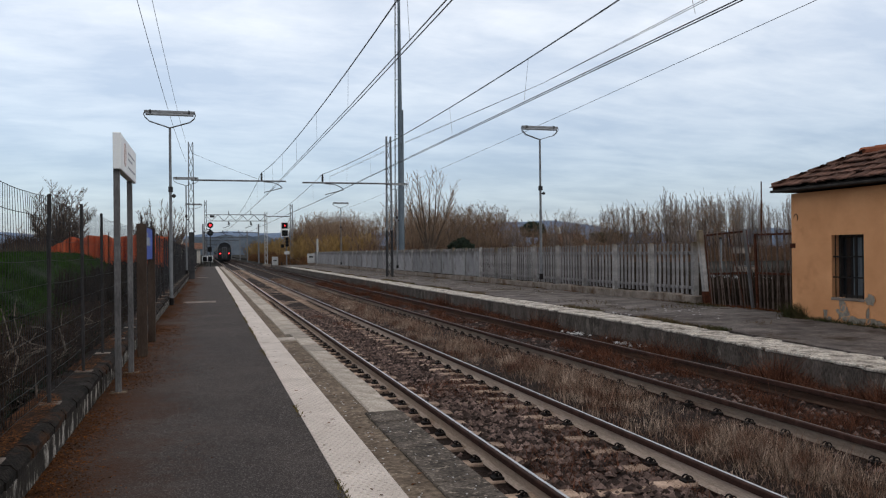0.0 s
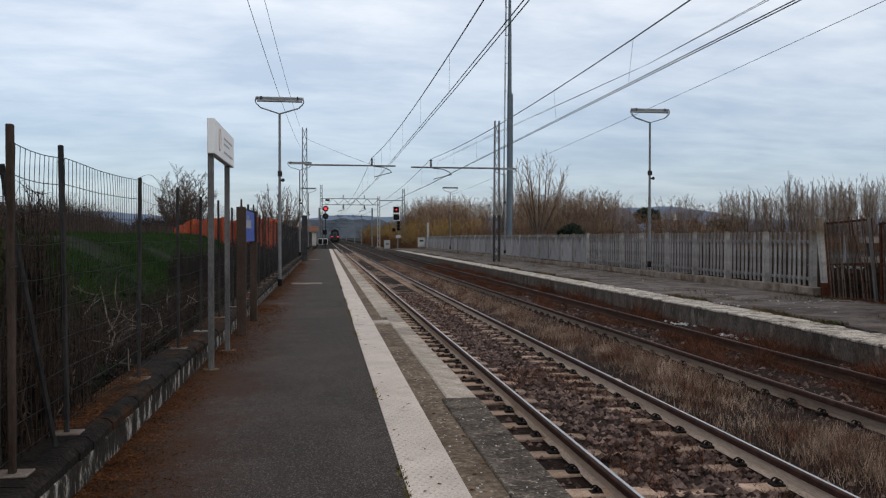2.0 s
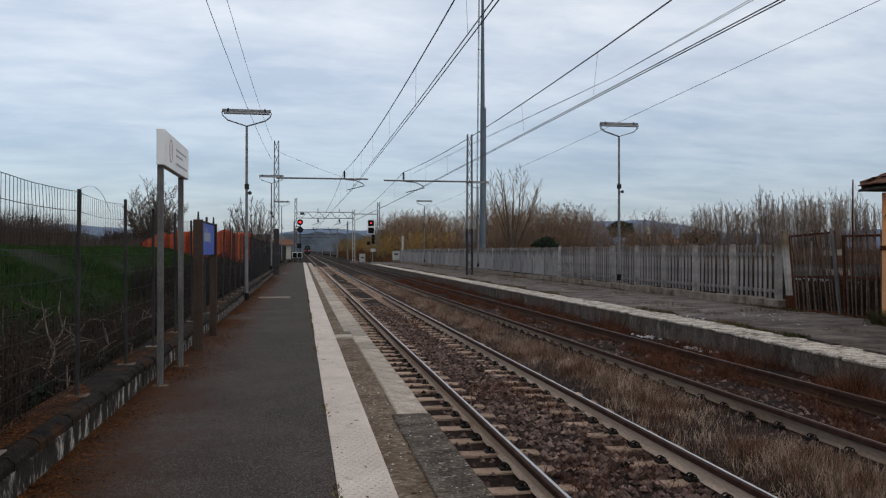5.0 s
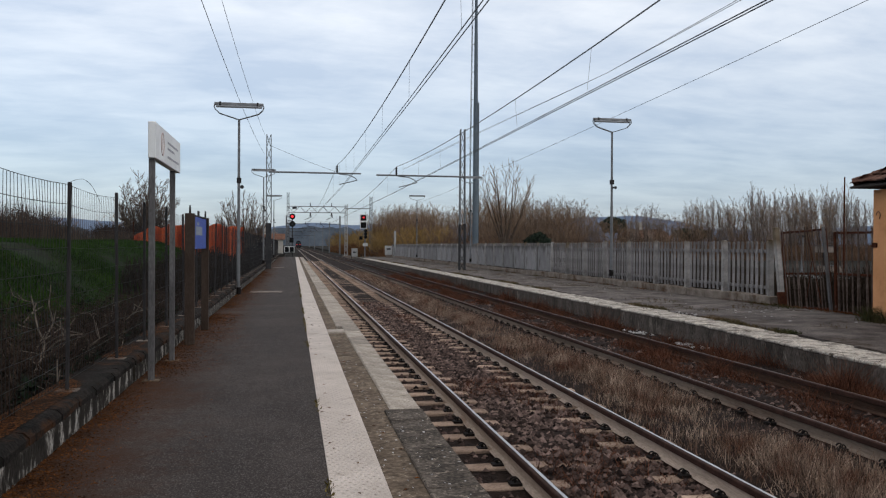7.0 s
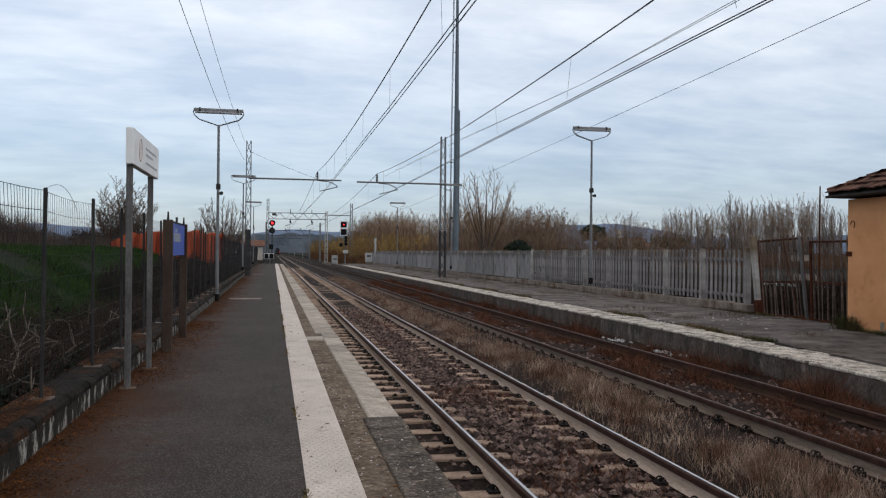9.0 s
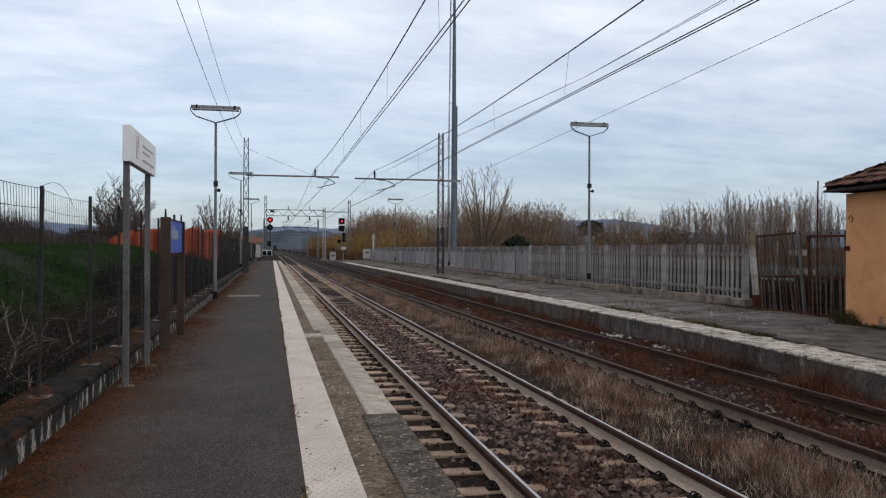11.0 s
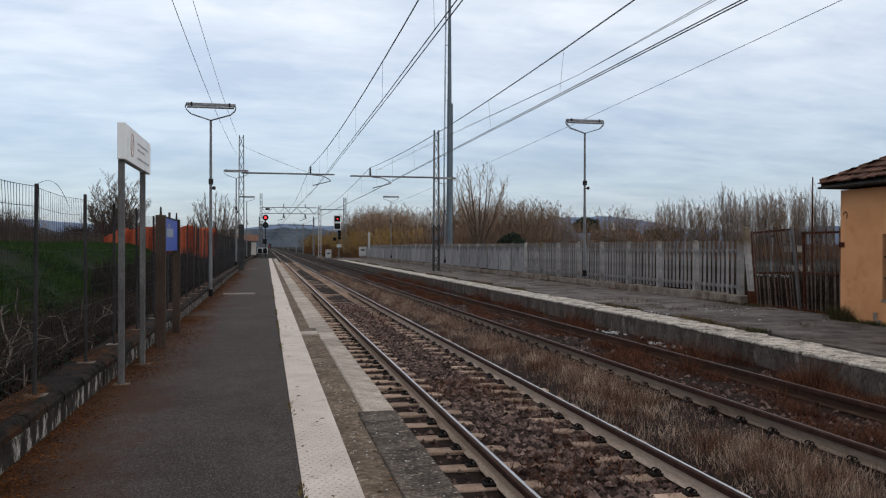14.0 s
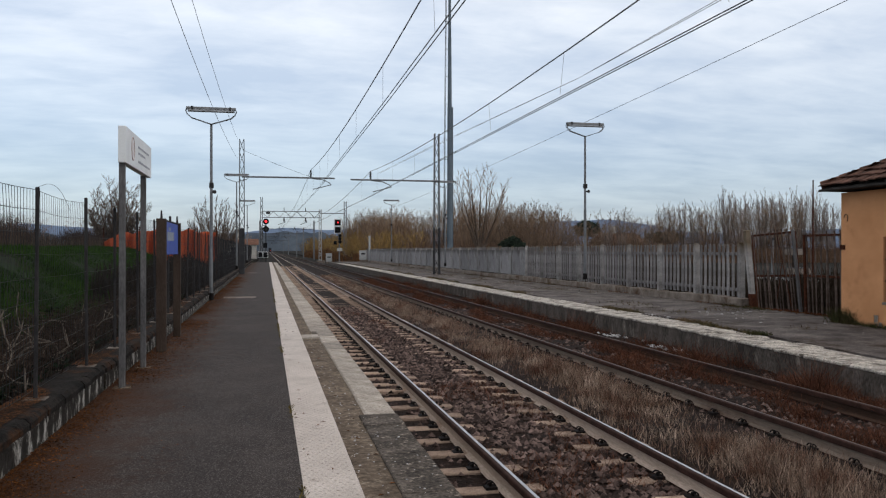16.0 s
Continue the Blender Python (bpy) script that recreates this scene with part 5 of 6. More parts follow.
def build_gate():
    g = thing("iron_gate", "rusty double-leaf iron bar gate, one leaf sagging", "gate")
    r = random.Random(15)

    def slanted(m, k):
        m.v = [(x, y + k * z, z) for x, y, z in m.v]
        return m

    def rack(m, width, rise):
        m.v = [(x, y, z + rise * y / width) for x, y, z in m.v]
        return m

    p = part("gate_post", slanted(Mesh().box(-0.07, 0.07, -0.06, 0.06, -0.1, 2.06), 0.15), FENCE_POST, g, "leaning concrete post with a rusty foot", 0.012)
    p.location = (9.8, 19.16, PLAT_R)
    part("rust_sleeve", slanted(Mesh().box(-0.078, 0.078, -0.068, 0.068, 0.0, 0.38), 0.15), RUST, p, bevel=0.006)

    def leaf(y0, w, k, z0, z1, rise, n, label):
        m = Mesh().box(-0.022, 0.022, 0, 0.05, z0, z1).box(-0.022, 0.022, w - 0.06, w, z0, z1)
        for z in (z0, 0.90, z1 - 0.05):
            m.box(-0.020, 0.020, 0.05, w - 0.06, z, z + 0.05)
        lf = part("gate_leaf", slanted(rack(m, w, rise), k), RUST, g, label)
        lf.location = (9.8, y0, PLAT_R)
        data = [slanted(Mesh().box(-0.009, 0.009, -0.013, 0.013, z0 + 0.02, z1 + h), k).data("bar", RUST_BAR) for h in (0.04, 0.07, -0.02)]
        for i in range(n):
            y = 0.10 + i * (w - 0.2) / (n - 1)
            b = part("bar", r.choice(data), None, lf)
            b.location = (-0.026 if i % 4 else 0.024, y + r.uniform(-0.015, 0.015), rise * y / w + r.uniform(-0.02, 0.01))
            b.rotation_euler = (r.uniform(-0.035, 0.035), r.uniform(-0.01, 0.01), 0)
        return lf

    a = leaf(17.14, 1.80, 0.145, 0.06, 2.0, -0.07, 15, "sagging rusty leaf with bent bars")
    part("crossed_bar", slanted(Mesh().tube((-0.04, 0.35, 0.15), (-0.04, 0.75, 1.9), 0.011, 0.011, 5).tube((-0.045, 0.9, 0.3), (-0.045, 0.62, 1.2), 0.010, 0.010, 5), 0.1), RUST, a)
    leaf(15.0, 2.05, 0.037, 0.02, 1.90, 0.0, 17, "upright rusty leaf")
    m = slanted(Mesh().box(-0.03, 0.03, -0.03, 0.03, 0.0, 2.03), 0.16)
    q = part("prop", m, GREY_POST, g, "pale grey prop bar")
    q.location = (9.73, 17.10, PLAT_R)


build_gate()


def build_yard_things():
    """What stands on the rough ground behind the fence and shows between the bars."""
    b = thing("yard_barrier", "pale grey painted low rail barrier standing behind the fence", "barrier", at=(17.0, 0, 0.2))
    part("rail", Mesh().box(-0.03, 0.03, 25.6, 33.6, 0.44, 0.54), CABINET, b, bevel=0.01)
    for y in (25.7, 28.3, 30.9, 33.4):
        part("post", Mesh().box(-0.045, 0.045, y - 0.045, y + 0.045, -0.02, 0.50), GREY_POST, b, bevel=0.008)
    p = thing("yard_pole", "galvanised grey pole with a dark cap behind the gate", "pole", at=(14.0, 24.5, 0.2))
    part("shaft", Mesh().tube((0, 0, 0), (0.02, 0.02, 1.96), 0.045, 0.04, 10), GALV, p)
    part("cap", Mesh().tube((0.02, 0.02, 1.96), (0.02, 0.02, 2.04), 0.065, 0.05, 10), DARK_POST, p)
    for x, y, w, h, z in ((15.5, 25.4, 0.45, 0.22, 1.45), (15.6, 25.3, 0.65, 0.20, 0.78)):
        c = thing("yard_crate", "faded tan crate stacked on a post behind the gate", "crate", "yard crates", (x, y, 0.2))
        part("box", Mesh().box(-0.25, 0.25, -w / 2, w / 2, z, z + h), PLINTH, c, bevel=0.015)
        part("leg", Mesh().box(-0.06, 0.06, -0.06, 0.06, -0.02, z), BROWN_POST, c)
        part("lid", Mesh().box(-0.27, 0.27, -w / 2 - 0.02, w / 2 + 0.02, z + h, z + h + 0.03), GREY_POST, c)


build_yard_things()


def build_hut():
    h = thing("platform_hut", "small ochre stucco hut with a tiled hip roof and peeling base", "building")
    x0, x1, y0, y1, top = 9.10, 11.2, 6.0, 14.92, 3.02
    wy0, wy1, wz0, wz1 = 12.87, 13.73, 0.80, 2.085
    t = 0.3
    m = Mesh().box(x0, x0 + t, y0, wy0, 0.0, top).box(x0, x0 + t, wy1, y1, 0.0, top)
    m.box(x0, x0 + t, wy0, wy1, 0.0, wz0).box(x0, x0 + t, wy0, wy1, wz1, top)
    part("wall", m, STUCCO, h)
    for q in ((x0 + t, x1, y1 - t, y1), (x0 + t, x1, y0, y0 + t), (x1 - t, x1, y0 + t, y1 - t)):
        part("wall", Mesh().box(*q, 0.0, top), STUCCO, h)
    # window with bars, shutters behind
    w = part("window", Mesh().box(x0 + 0.24, x0 + 0.265, wy0, wy1, wz0, wz1), GLASS_DARK, h, "dark barred window with a grey curtain")
    cur = Mesh()
    for i in range(25):
        y = 13.02 + 0.36 * i / 24
        x = x0 + 0.222 + 0.010 * math.sin(i * 1.55) + 0.004 * math.sin(i * 0.6)
        cur.v += [(x, y, wz0 + 0.02), (x, y, wz1 - 0.02), (x + 0.006, y, wz1 - 0.02), (x + 0.006, y, wz0 + 0.02)]
    for i in range(24):
        for j in range(4):
            cur.face([4 * i + j, 4 * i + (j + 1) % 4, 4 * i + 4 + (j + 1) % 4, 4 * i + 4 + j])
    part("curtain", cur, SHUTTER, w, "faded grey curtain")
    fr = Mesh().box(x0 + 0.18, x0 + 0.239, wy0, wy0 + 0.06, wz0, wz1).box(x0 + 0.18, x0 + 0.239, wy1 - 0.06, wy1, wz0, wz1)
    fr.box(x0 + 0.18, x0 + 0.239, wy0 + 0.06, wy1 - 0.06, wz1 - 0.06, wz1).box(x0 + 0.18, x0 + 0.239, wy0 + 0.06, wy1 - 0.06, wz0, wz0 + 0.06)
    part("window_frame", fr, FASCIA, w)
    part("mullion", Mesh().box(x0 + 0.195, x0 + 0.211, 13.28, 13.32, wz0 + 0.06, wz1 - 0.06), FASCIA, w)
    for i in range(6):
        y = wy0 + 0.07 + i * 0.145
        part("window_bar", Mesh().tube((x0 + 0.04, y, wz0), (x0 + 0.04, y, wz1), 0.011, 0.011, 6), IRON, w)
    for z in (1.22, 1.64):
        part("cross_bar", Mesh().box(x0 + 0.03, x0 + 0.05, wy0, wy1, z - 0.014, z + 0.014), IRON, w)
    part("window_sill", Mesh().box(x0 - 0.02, x0 + 0.2, wy0 - 0.02, wy1 + 0.02, wz0 - 0.05, wz0 + 0.004), CONCRETE, h, bevel=0.006)
    # patches where the stucco has fallen away
    r = random.Random(77)

    def patch(cy, cz, ry, rz, seed):
        q = Mesh()
        fx = x0 - 0.003 - 0.0012 * seed
        n = 34
        q.v.append((fx, cy, cz))
        for i in range(n):
            a = 6.2832 * i / n
            k = 1 + 0.5 * noise.noise((math.cos(a) * 1.6, math.sin(a) * 1.6, seed)) + 0.22 * noise.noise((math.cos(a) * 5, math.sin(a) * 5, seed + 3))
            q.v.append((fx, cy + math.cos(a) * ry * k, max(PLAT_R - 0.05, cz + math.sin(a) * rz * k)))
        for i in range(n):
            q.face([0, 1 + i, 1 + (i + 1) % n])
        pt = part("bare_patch", q, BARE_PLASTER, h, "bare plaster where stucco fell")
        rim = [(fx - 0.004, y_, z_) for _x, y_, z_ in q.v[1:]]
        part("broken_edge", Mesh().path([p_ for p_ in rim + rim[:1] if p_[2] > PLAT_R], 0.006, 4), STUCCO, pt)

    for cy, cz, ry, rz, s in ((13.45, 0.66, 0.10, 0.15, 1), (13.42, 0.48, 0.17, 0.15, 2), (13.13, 0.36, 0.34, 0.09, 3), (12.70, 0.80, 0.12, 0.13, 4), (12.77, 0.47, 0.055, 0.16, 5),
                              (12.62, 0.34, 0.26, 0.09, 6), (13.91, 0.45, 0.06, 0.13, 7), (13.83, 0.33, 0.13, 0.07, 8)):
        patch(cy, cz, ry, rz, s)
    part("wall_ring", Mesh().path([(x0 - 0.01, 14.77 + 0.06 * math.cos(a), 2.49 + 0.08 * math.sin(a)) for a in [i * 0.6 for i in range(8)]], 0.008, 5), BROWN_POST, h)
    part("hinge", Mesh().box(x0 - 0.03, x0 + 0.01, 14.80, 14.94, 1.83, 1.93), RUST, h)
    # hip roof: boarded body, tile courses on the track side and on the hip end
    ov = 0.27
    ex0, ex1, ey0, ey1, ez = x0 - ov, x1 + ov, y0 - ov, y1 + ov, 3.13
    rx = (ex0 + ex1) / 2
    d = rx - ex0
    rz = ez + d * 0.5
    b = Mesh()
    b.v = [(ex0, ey0, ez), (ex1, ey0, ez), (ex1, ey1, ez), (ex0, ey1, ez), (rx, ey0 + d, rz), (rx, ey1 - d, rz),
           (ex0, ey0, ez - 0.07), (ex1, ey0, ez - 0.07), (ex1, ey1, ez - 0.07), (ex0, ey1, ez - 0.07)]
    for q in ((0, 3, 5, 4), (1, 4, 5, 2), (0, 4, 1), (3, 2, 5), (6, 7, 8, 9), (0, 6, 9, 3), (3, 9, 8, 2), (2, 8, 7, 1), (1, 7, 6, 0)):
        b.face(list(q))
    roof = part("roof", b, FASCIA, h)
    part("gutter", Mesh().path([(ex0 - 0.05, ey0, ez - 0.05), (ex0 - 0.05, ey1, ez - 0.05)], 0.028, 8), FASCIA, roof)
    tl = Mesh()
    seg = 6
    for a, z0, z1, w0, w1 in ((0, 0.0, 0.0, 0.085, 0.105),):
        for e, (yy, ww, zz) in enumerate(((0.0, 0.112, 0.042), (0.40, 0.098, 0.0))):
            for i in range(seg + 1):
                q = math.pi * i / seg
                tl.v.append((math.cos(q) * ww, yy, math.sin(q) * 0.026 + zz))
    for i in range(seg):
        tl.face([i, i + 1, seg + 2 + i, seg + 1 + i])
    tl.face(list(range(seg + 1)))
    tile = tl.data("tile", TILE)
    slope = math.atan(0.5)
    run = d / math.cos(slope)
    course = 0.31
    nc = int(run / course) + 1
    for c in range(nc):
        u = c * course
        up_ = u * math.cos(slope)
        y = ey1 - up_ * 1.0 - 0.10
        while y > 10.6:
            o = part("tile", tile, None, roof)
            o.matrix_basis = (Matrix.Translation((ex0 - 0.06 + up_, y, ez + 0.012 + u * math.sin(slope))) @ Matrix.Rotation(-slope, 4, "Y")
                              @ Matrix.Rotation(radians(-90), 4, "Z") @ pose(r.uniform(-0.012, 0.012), r.uniform(-0.025, 0.02), r.uniform(-0.006, 0.012), r.uniform(-3, 3), r.uniform(-4, 4), r.uniform(-4, 4)))
            y -= 0.205
        x = ex0 + up_ + 0.1
        while x < ex1 - up_:
            o = part("tile", tile, None, roof)
            o.matrix_basis = (Matrix.Translation((x, ey1 + 0.06 - up_, ez + 0.012 + u * math.sin(slope))) @ Matrix.Rotation(-slope, 4, "X") @ Matrix.Rotation(radians(180), 4, "Z"))
            x += 0.205
    # hip and ridge caps
    cap = []
    for i in range(5):
        t0 = i / 5
        p = (ex0 + d * t0, ey1 - d * t0, ez + d * 0.5 * t0 + 0.05)
        q = (ex0 + d * (t0 + 0.24), ey1 - d * (t0 + 0.24), ez + d * 0.5 * (t0 + 0.24) + 0.04)
        part("hip_cap", Mesh().tube(p, q, 0.10, 0.085, 8), TILE, roof)
    y = ey1 - d + 0.1
    while y > 10.5:
        part("ridge_cap", Mesh().tube((rx, y, rz + 0.05), (rx, y - 0.42, rz + 0.05), 0.12, 0.105, 10), TILE_RED, roof)
        y -= 0.38


build_hut()


def build_small_far():
    ob = thing("marker_post", "slim white concrete marker post at the platform end", "post")
    part("shaft", Mesh().box(9.55, 9.78, 99.9, 100.1, 0.0, 3.6), CABINET, ob, bevel=0.02)
    for x, y, z0, s in ((8.85, 100.0, PLAT_R, 1.0), (7.3, 135.5, -0.42, 1.15)):
        c = thing("trackside_cabinet", "pale grey trackside equipment cabinet on a plinth", "cabinet", "trackside cabinets", (x, y, z0))
        part("body", Mesh().box(-0.42 * s, 0.42 * s, -0.25, 0.25, 0.35, 1.45 * s), CABINET, c, bevel=0.02)
        part("plinth", Mesh().box(-0.35 * s, 0.35 * s, -0.2, 0.2, 0, 0.348), CONCRETE, c)
        part("roof", Mesh().box(-0.46 * s, 0.46 * s, -0.29, 0.29, 1.452 * s, 1.50 * s), CABINET, c)
        part("vent", Mesh().box(-0.25 * s, 0.25 * s, -0.262, -0.252, 1.0, 1.2), MAST_DARK, c)


build_small_far()


def far_house(x, y, w, l, h, wall, label, z=0.2):
    t = thing("house", label, "house", "distant houses", (x, y, z))
    part("wall", Mesh().box(0, w, 0, l, 0, h), wall, t)
    m = Mesh()
    m.v = [(-0.4, -0.4, h), (w + 0.4, -0.4, h), (w + 0.4, l + 0.4, h), (-0.4, l + 0.4, h), (-0.4, l / 2, h + l * 0.22), (w + 0.4, l / 2, h + l * 0.22)]
    for q in ((0, 1, 5, 4), (3, 4, 5, 2), (0, 4, 3), (1, 2, 5), (0, 3, 2, 1)):
        m.face(list(q))
    r = part("roof", m, HOUSE_ROOF, t)
    part("chimney", Mesh().box(w * 0.3, w * 0.3 + 0.7, l / 2 - 0.3, l / 2 + 0.3, h + l * 0.15, h + l * 0.22 + 1.2), HOUSE_WALL, r)
    n = max(2, int(w / 3))
    for i in range(n):
        cx = w * (i + 0.5) / n
        win = part("window", Mesh().box(cx - 0.5, cx + 0.5, -0.03, -0.004, h * 0.35, h * 0.35 + 1.3), GLASS_DARK, t)
    return t


far_house(-9.8, 150, 5.2, 5, 2.6, HOUSE_WALL, "low pale hut at the platform end")
far_house(54, 128, 6, 8, 2.9, HOUSE_OCHRE, "ochre farmhouse among the bare trees")


# ---- orange site fence on the bank ----
def build_orange_net():
    t = thing("site_barrier", "orange plastic site netting on stakes across the bank", "barrier")
    m = Mesh()
    pts = []
    n = 60
    for i in range(n + 1):
        k = i / n
        x = -10.6 + 5.5 * k
        y = 43 - 2 * k + 0.25 * math.sin(k * 34) + 0.15 * math.sin(k * 91)
        pts.append((x, y))
    for i, (x, y) in enumerate(pts):
        k = i / n
        topz = 2.75 - 0.5 * (1 - smooth(0, 0.22, k)) + 0.07 * math.sin(k * 19) + 0.05 * math.sin(k * 43)
        g = ground_height(x, y)
        m.v += [(x, y, g), (x, y + 0.05 * math.sin(i), (g + topz) / 2), (x, y, topz)]
    for i in range(n):
        for j in range(2):
            a = i * 3 + j
            m.face([a, a + 3, a + 4, a + 1])
    part("netting", m, ORANGE, t)
    for i in range(0, n + 1, 10):
        x, y = pts[i]
        part("stake", Mesh().tube((x, y - 0.06, ground_height(x, y) - 0.2), (x, y - 0.06, 2.95), 0.03, 0.025, 6), RUST, t)


build_orange_net()


# ---- trees ----
def crown_mesh(seed, height, leaders, fan, split, reach, n_branch, twig, rise=0.9, trunk=0.14):
    """Leaders that fan out and then rise, with straight side branches ending in brooms of fine twigs."""
    r = random.Random(seed)
    wood, fine_ = Mesh(), Mesh()
    base = Vector((0, 0, 0))
    fork = Vector((r.gauss(0, 0.05), r.gauss(0, 0.05), height * split))
    if split > 0:
        wood.tube(base, fork, trunk, trunk * 0.8, 7, False)
    for k in range(leaders):
        a = 2.39996 * k + r.uniform(-0.35, 0.35)
        out_ = fan * (math.sqrt((k + 0.5) / leaders) * r.uniform(0.75, 1.1))
        h = (height - fork.z) * (1 - 0.30 * out_ * out_) * r.uniform(0.86, 1.0)
        start = fork - Vector((0, 0, fork.z * 0.5 * r.random() * (k > 2))) if split > 0 else Vector((r.gauss(0, 0.35), r.gauss(0, 0.35), 0))
        pts, p = [start], start
        n = 7
        for i in range(n):
            t = (i + 1) / n
            d = Vector((math.cos(a) * out_ * (1.1 - 0.6 * t), math.sin(a) * out_ * (1.1 - 0.6 * t), 1)).normalized()
            d += Vector((r.gauss(0, 0.045), r.gauss(0, 0.045), 0))
            p = p + d * (h / n)
            pts.append(p)
        r0 = trunk * (0.5 if leaders > 1 else 0.9)
        for i in range(n):
            wood.tube(pts[i], pts[i + 1], r0 * (1 - i / n) + twig * 0.5, r0 * (1 - (i + 1) / n) + twig * 0.4, 5 if i < 3 else 4, False)
        m_ = max(5, n_branch // leaders)
        for j in range(m_):
            t = 0.15 + 0.85 * (j + r.random()) / m_
            q = min(n - 1, int(t * n))
            b0 = pts[q].lerp(pts[q + 1], t * n - q)
            along = (pts[q + 1] - pts[q]).normalized()
            ba = r.uniform(0, 6.283)
            ln = height * reach * (1.05 - 0.5 * t) * r.uniform(0.6, 1.1)
            bd = (along * rise + Vector((math.cos(ba), math.sin(ba), 0.25))).normalized()
            mid = b0 + bd * ln * 0.5
            bd2 = (bd + Vector((r.gauss(0, 0.08), r.gauss(0, 0.08), 0.16))).normalized()
            end = mid + bd2 * ln * 0.5
            fine_.tube(b0, mid, twig * 1.7, twig * 1.2, 3, False)
            fine_.spike(mid, end, twig * 1.2)
            for s in range(6):
                u = r.uniform(0.2, 1.0)
                c0 = b0.lerp(mid, u * 2) if u < 0.5 else mid.lerp(end, u * 2 - 1)
                sd = (bd2 + Vector((r.gauss(0, 0.38), r.gauss(0, 0.38), r.uniform(0.0, 0.35)))).normalized()
                e = c0 + sd * ln * r.uniform(0.3, 0.6)
                fine_.spike(c0, e, twig * 0.9)
                for w in range(3):
                    g0 = c0.lerp(e, r.uniform(0.2, 0.9))
                    gd = (sd + Vector((r.gauss(0, 0.4), r.gauss(0, 0.4), r.uniform(0, 0.3)))).normalized()
                    fine_.spike(g0, g0 + gd * ln * r.uniform(0.18, 0.38), twig * 0.65)
    return wood, fine_


def crown_tree(name, label, seed, height, twig_mat, at, group="", **kw):
    w, f = crown_mesh(seed, height, **kw)
    t = thing(name, label, "tree", group, at)
    if kw["split"] > 0:
        part("trunk", w, BARK, t)
    else:
        part("stems", w, BARK, t, kind="stuff")
    part("crown", f, twig_mat, t)
    return t


crown_tree("bare_tree", "large bare spreading tree behind the paling fence", 5, 9.5, TWIG, (17.2, 75, 0.2), leaders=11, fan=0.62, split=0.16, reach=0.17, n_branch=210, twig=0.012, trunk=0.26, rise=1.5)
crown_tree("bare_tree", "bare brown tree on the embankment", 8, 6.1, TWIG_DARK, (-12.6, 58, 0.7), leaders=26, fan=1.15, split=0.22, reach=0.15, n_branch=780, twig=0.012, trunk=0.17, rise=0.7)
crown_tree("bare_tree", "dense round bare tree beyond the fence", 12, 7.0, TWIG_DARK, (-7.4, 80, 0.3), leaders=40, fan=1.35, split=0.12, reach=0.12, n_branch=960, twig=0.012, trunk=0.17, rise=1.6)

r_t = random.Random(61)
protos = []
for i in range(3):
    protos.append(crown_tree("woodland_tree", "brown leafless tree in the thicket behind the fence", 30 + i, 8.0, TWIG, (30 + 8 * i, 112, 0.2), "thicket trees",
                             leaders=15, fan=0.72, split=0.05, reach=0.17, n_branch=200, twig=0.009, trunk=0.075, rise=1.2))
greys = []
for i in range(3):
    greys.append(crown_tree("woodland_tree", "slender grey leafless poplar behind the fence", 50 + i, 8.0, TWIG_GREY, (58 + 7 * i, 118, 0.2), "thicket trees",
                            leaders=8, fan=0.22, split=0.04, reach=0.13, n_branch=200, twig=0.009, trunk=0.08, rise=1.9))
ochres = []
for i in range(2):
    ochres.append(crown_tree("willow_thicket", "ochre-yellow leafless willow shrub beside the line", 70 + i, 5.0, TWIG_OCHRE, (11.5 + i * 2, 140 + 9 * i, 0.2), "willow shrubs",
                             leaders=12, fan=0.5, split=0.0, reach=0.24, n_branch=110, twig=0.013, trunk=0.05, rise=1.8))


def sown(src, x, y, s, z=0.2, sx=None):
    m = Matrix.Translation((x, y, z)) @ Matrix.Rotation(r_t.uniform(0, 6.28), 4, "Z") @ Matrix.Diagonal((sx or s, sx or s, s, 1))
    copy_thing(src, m)


# brown thicket straight behind the fence, away to where the line vanishes
for i in range(50):
    k = i / 49
    y = 118 + 130 * k + r_t.uniform(-5, 5)
    x = -2.65 + y * math.tan(radians(5.2 + 6.3 * r_t.random()))
    sown(r_t.choice(protos), x, y, (1.8 + 0.055 * y * r_t.uniform(0.80, 1.0) * (0.88 + 0.30 * noise.noise((y * 0.055, x * 0.02, 6.0)))) / 8, sx=1.2)
for i in range(64):
    az = 12.5 + 24 * (i + r_t.random()) / 64
    y = 92 + 24 * r_t.random()
    x = -2.9 + y * math.tan(radians(az))
    # a lower stretch lets the pines and the hills show
    gap = smooth(19.2, 20.8, az) * (1 - smooth(26.5, 28.2, az))
    tall = (1.04 if az < 21 else 1.16) * (1 - 0.33 * gap) * r_t.uniform(0.90, 1.02) * (0.95 + 0.32 * noise.noise((az * 0.42, 3.0, 1.0)))
    src = r_t.choice(protos if az < 20 else protos + greys if az < 27 else greys + greys + protos)
    sown(src, x, y, tall, sx=r_t.uniform(0.85, 1.15))
for i in range(14):
    y = 98 + 22 * r_t.random()
    sown(r_t.choice(protos), -2.65 + y * math.tan(radians(12.5 + 7 * i / 13)), y, r_t.uniform(0.9, 1.12), sx=1.05)
for i in range(40):
    x = 62 + 48 * i / 39 + r_t.uniform(-2, 2)
    sown(r_t.choice(greys), x, 96 + 14 * r_t.random(), r_t.uniform(0.95, 1.3), sx=1.1)
for i in range(48):
    k = i / 47
    y = 104 + 200 * k ** 1.3
    x = 10.2 + 4.5 * r_t.random() + 2.0 * (y < 118)
    sown(r_t.choice(ochres), x, y, r_t.uniform(0.6, 1.0) * (0.85 + 0.45 * k), sx=1.3)
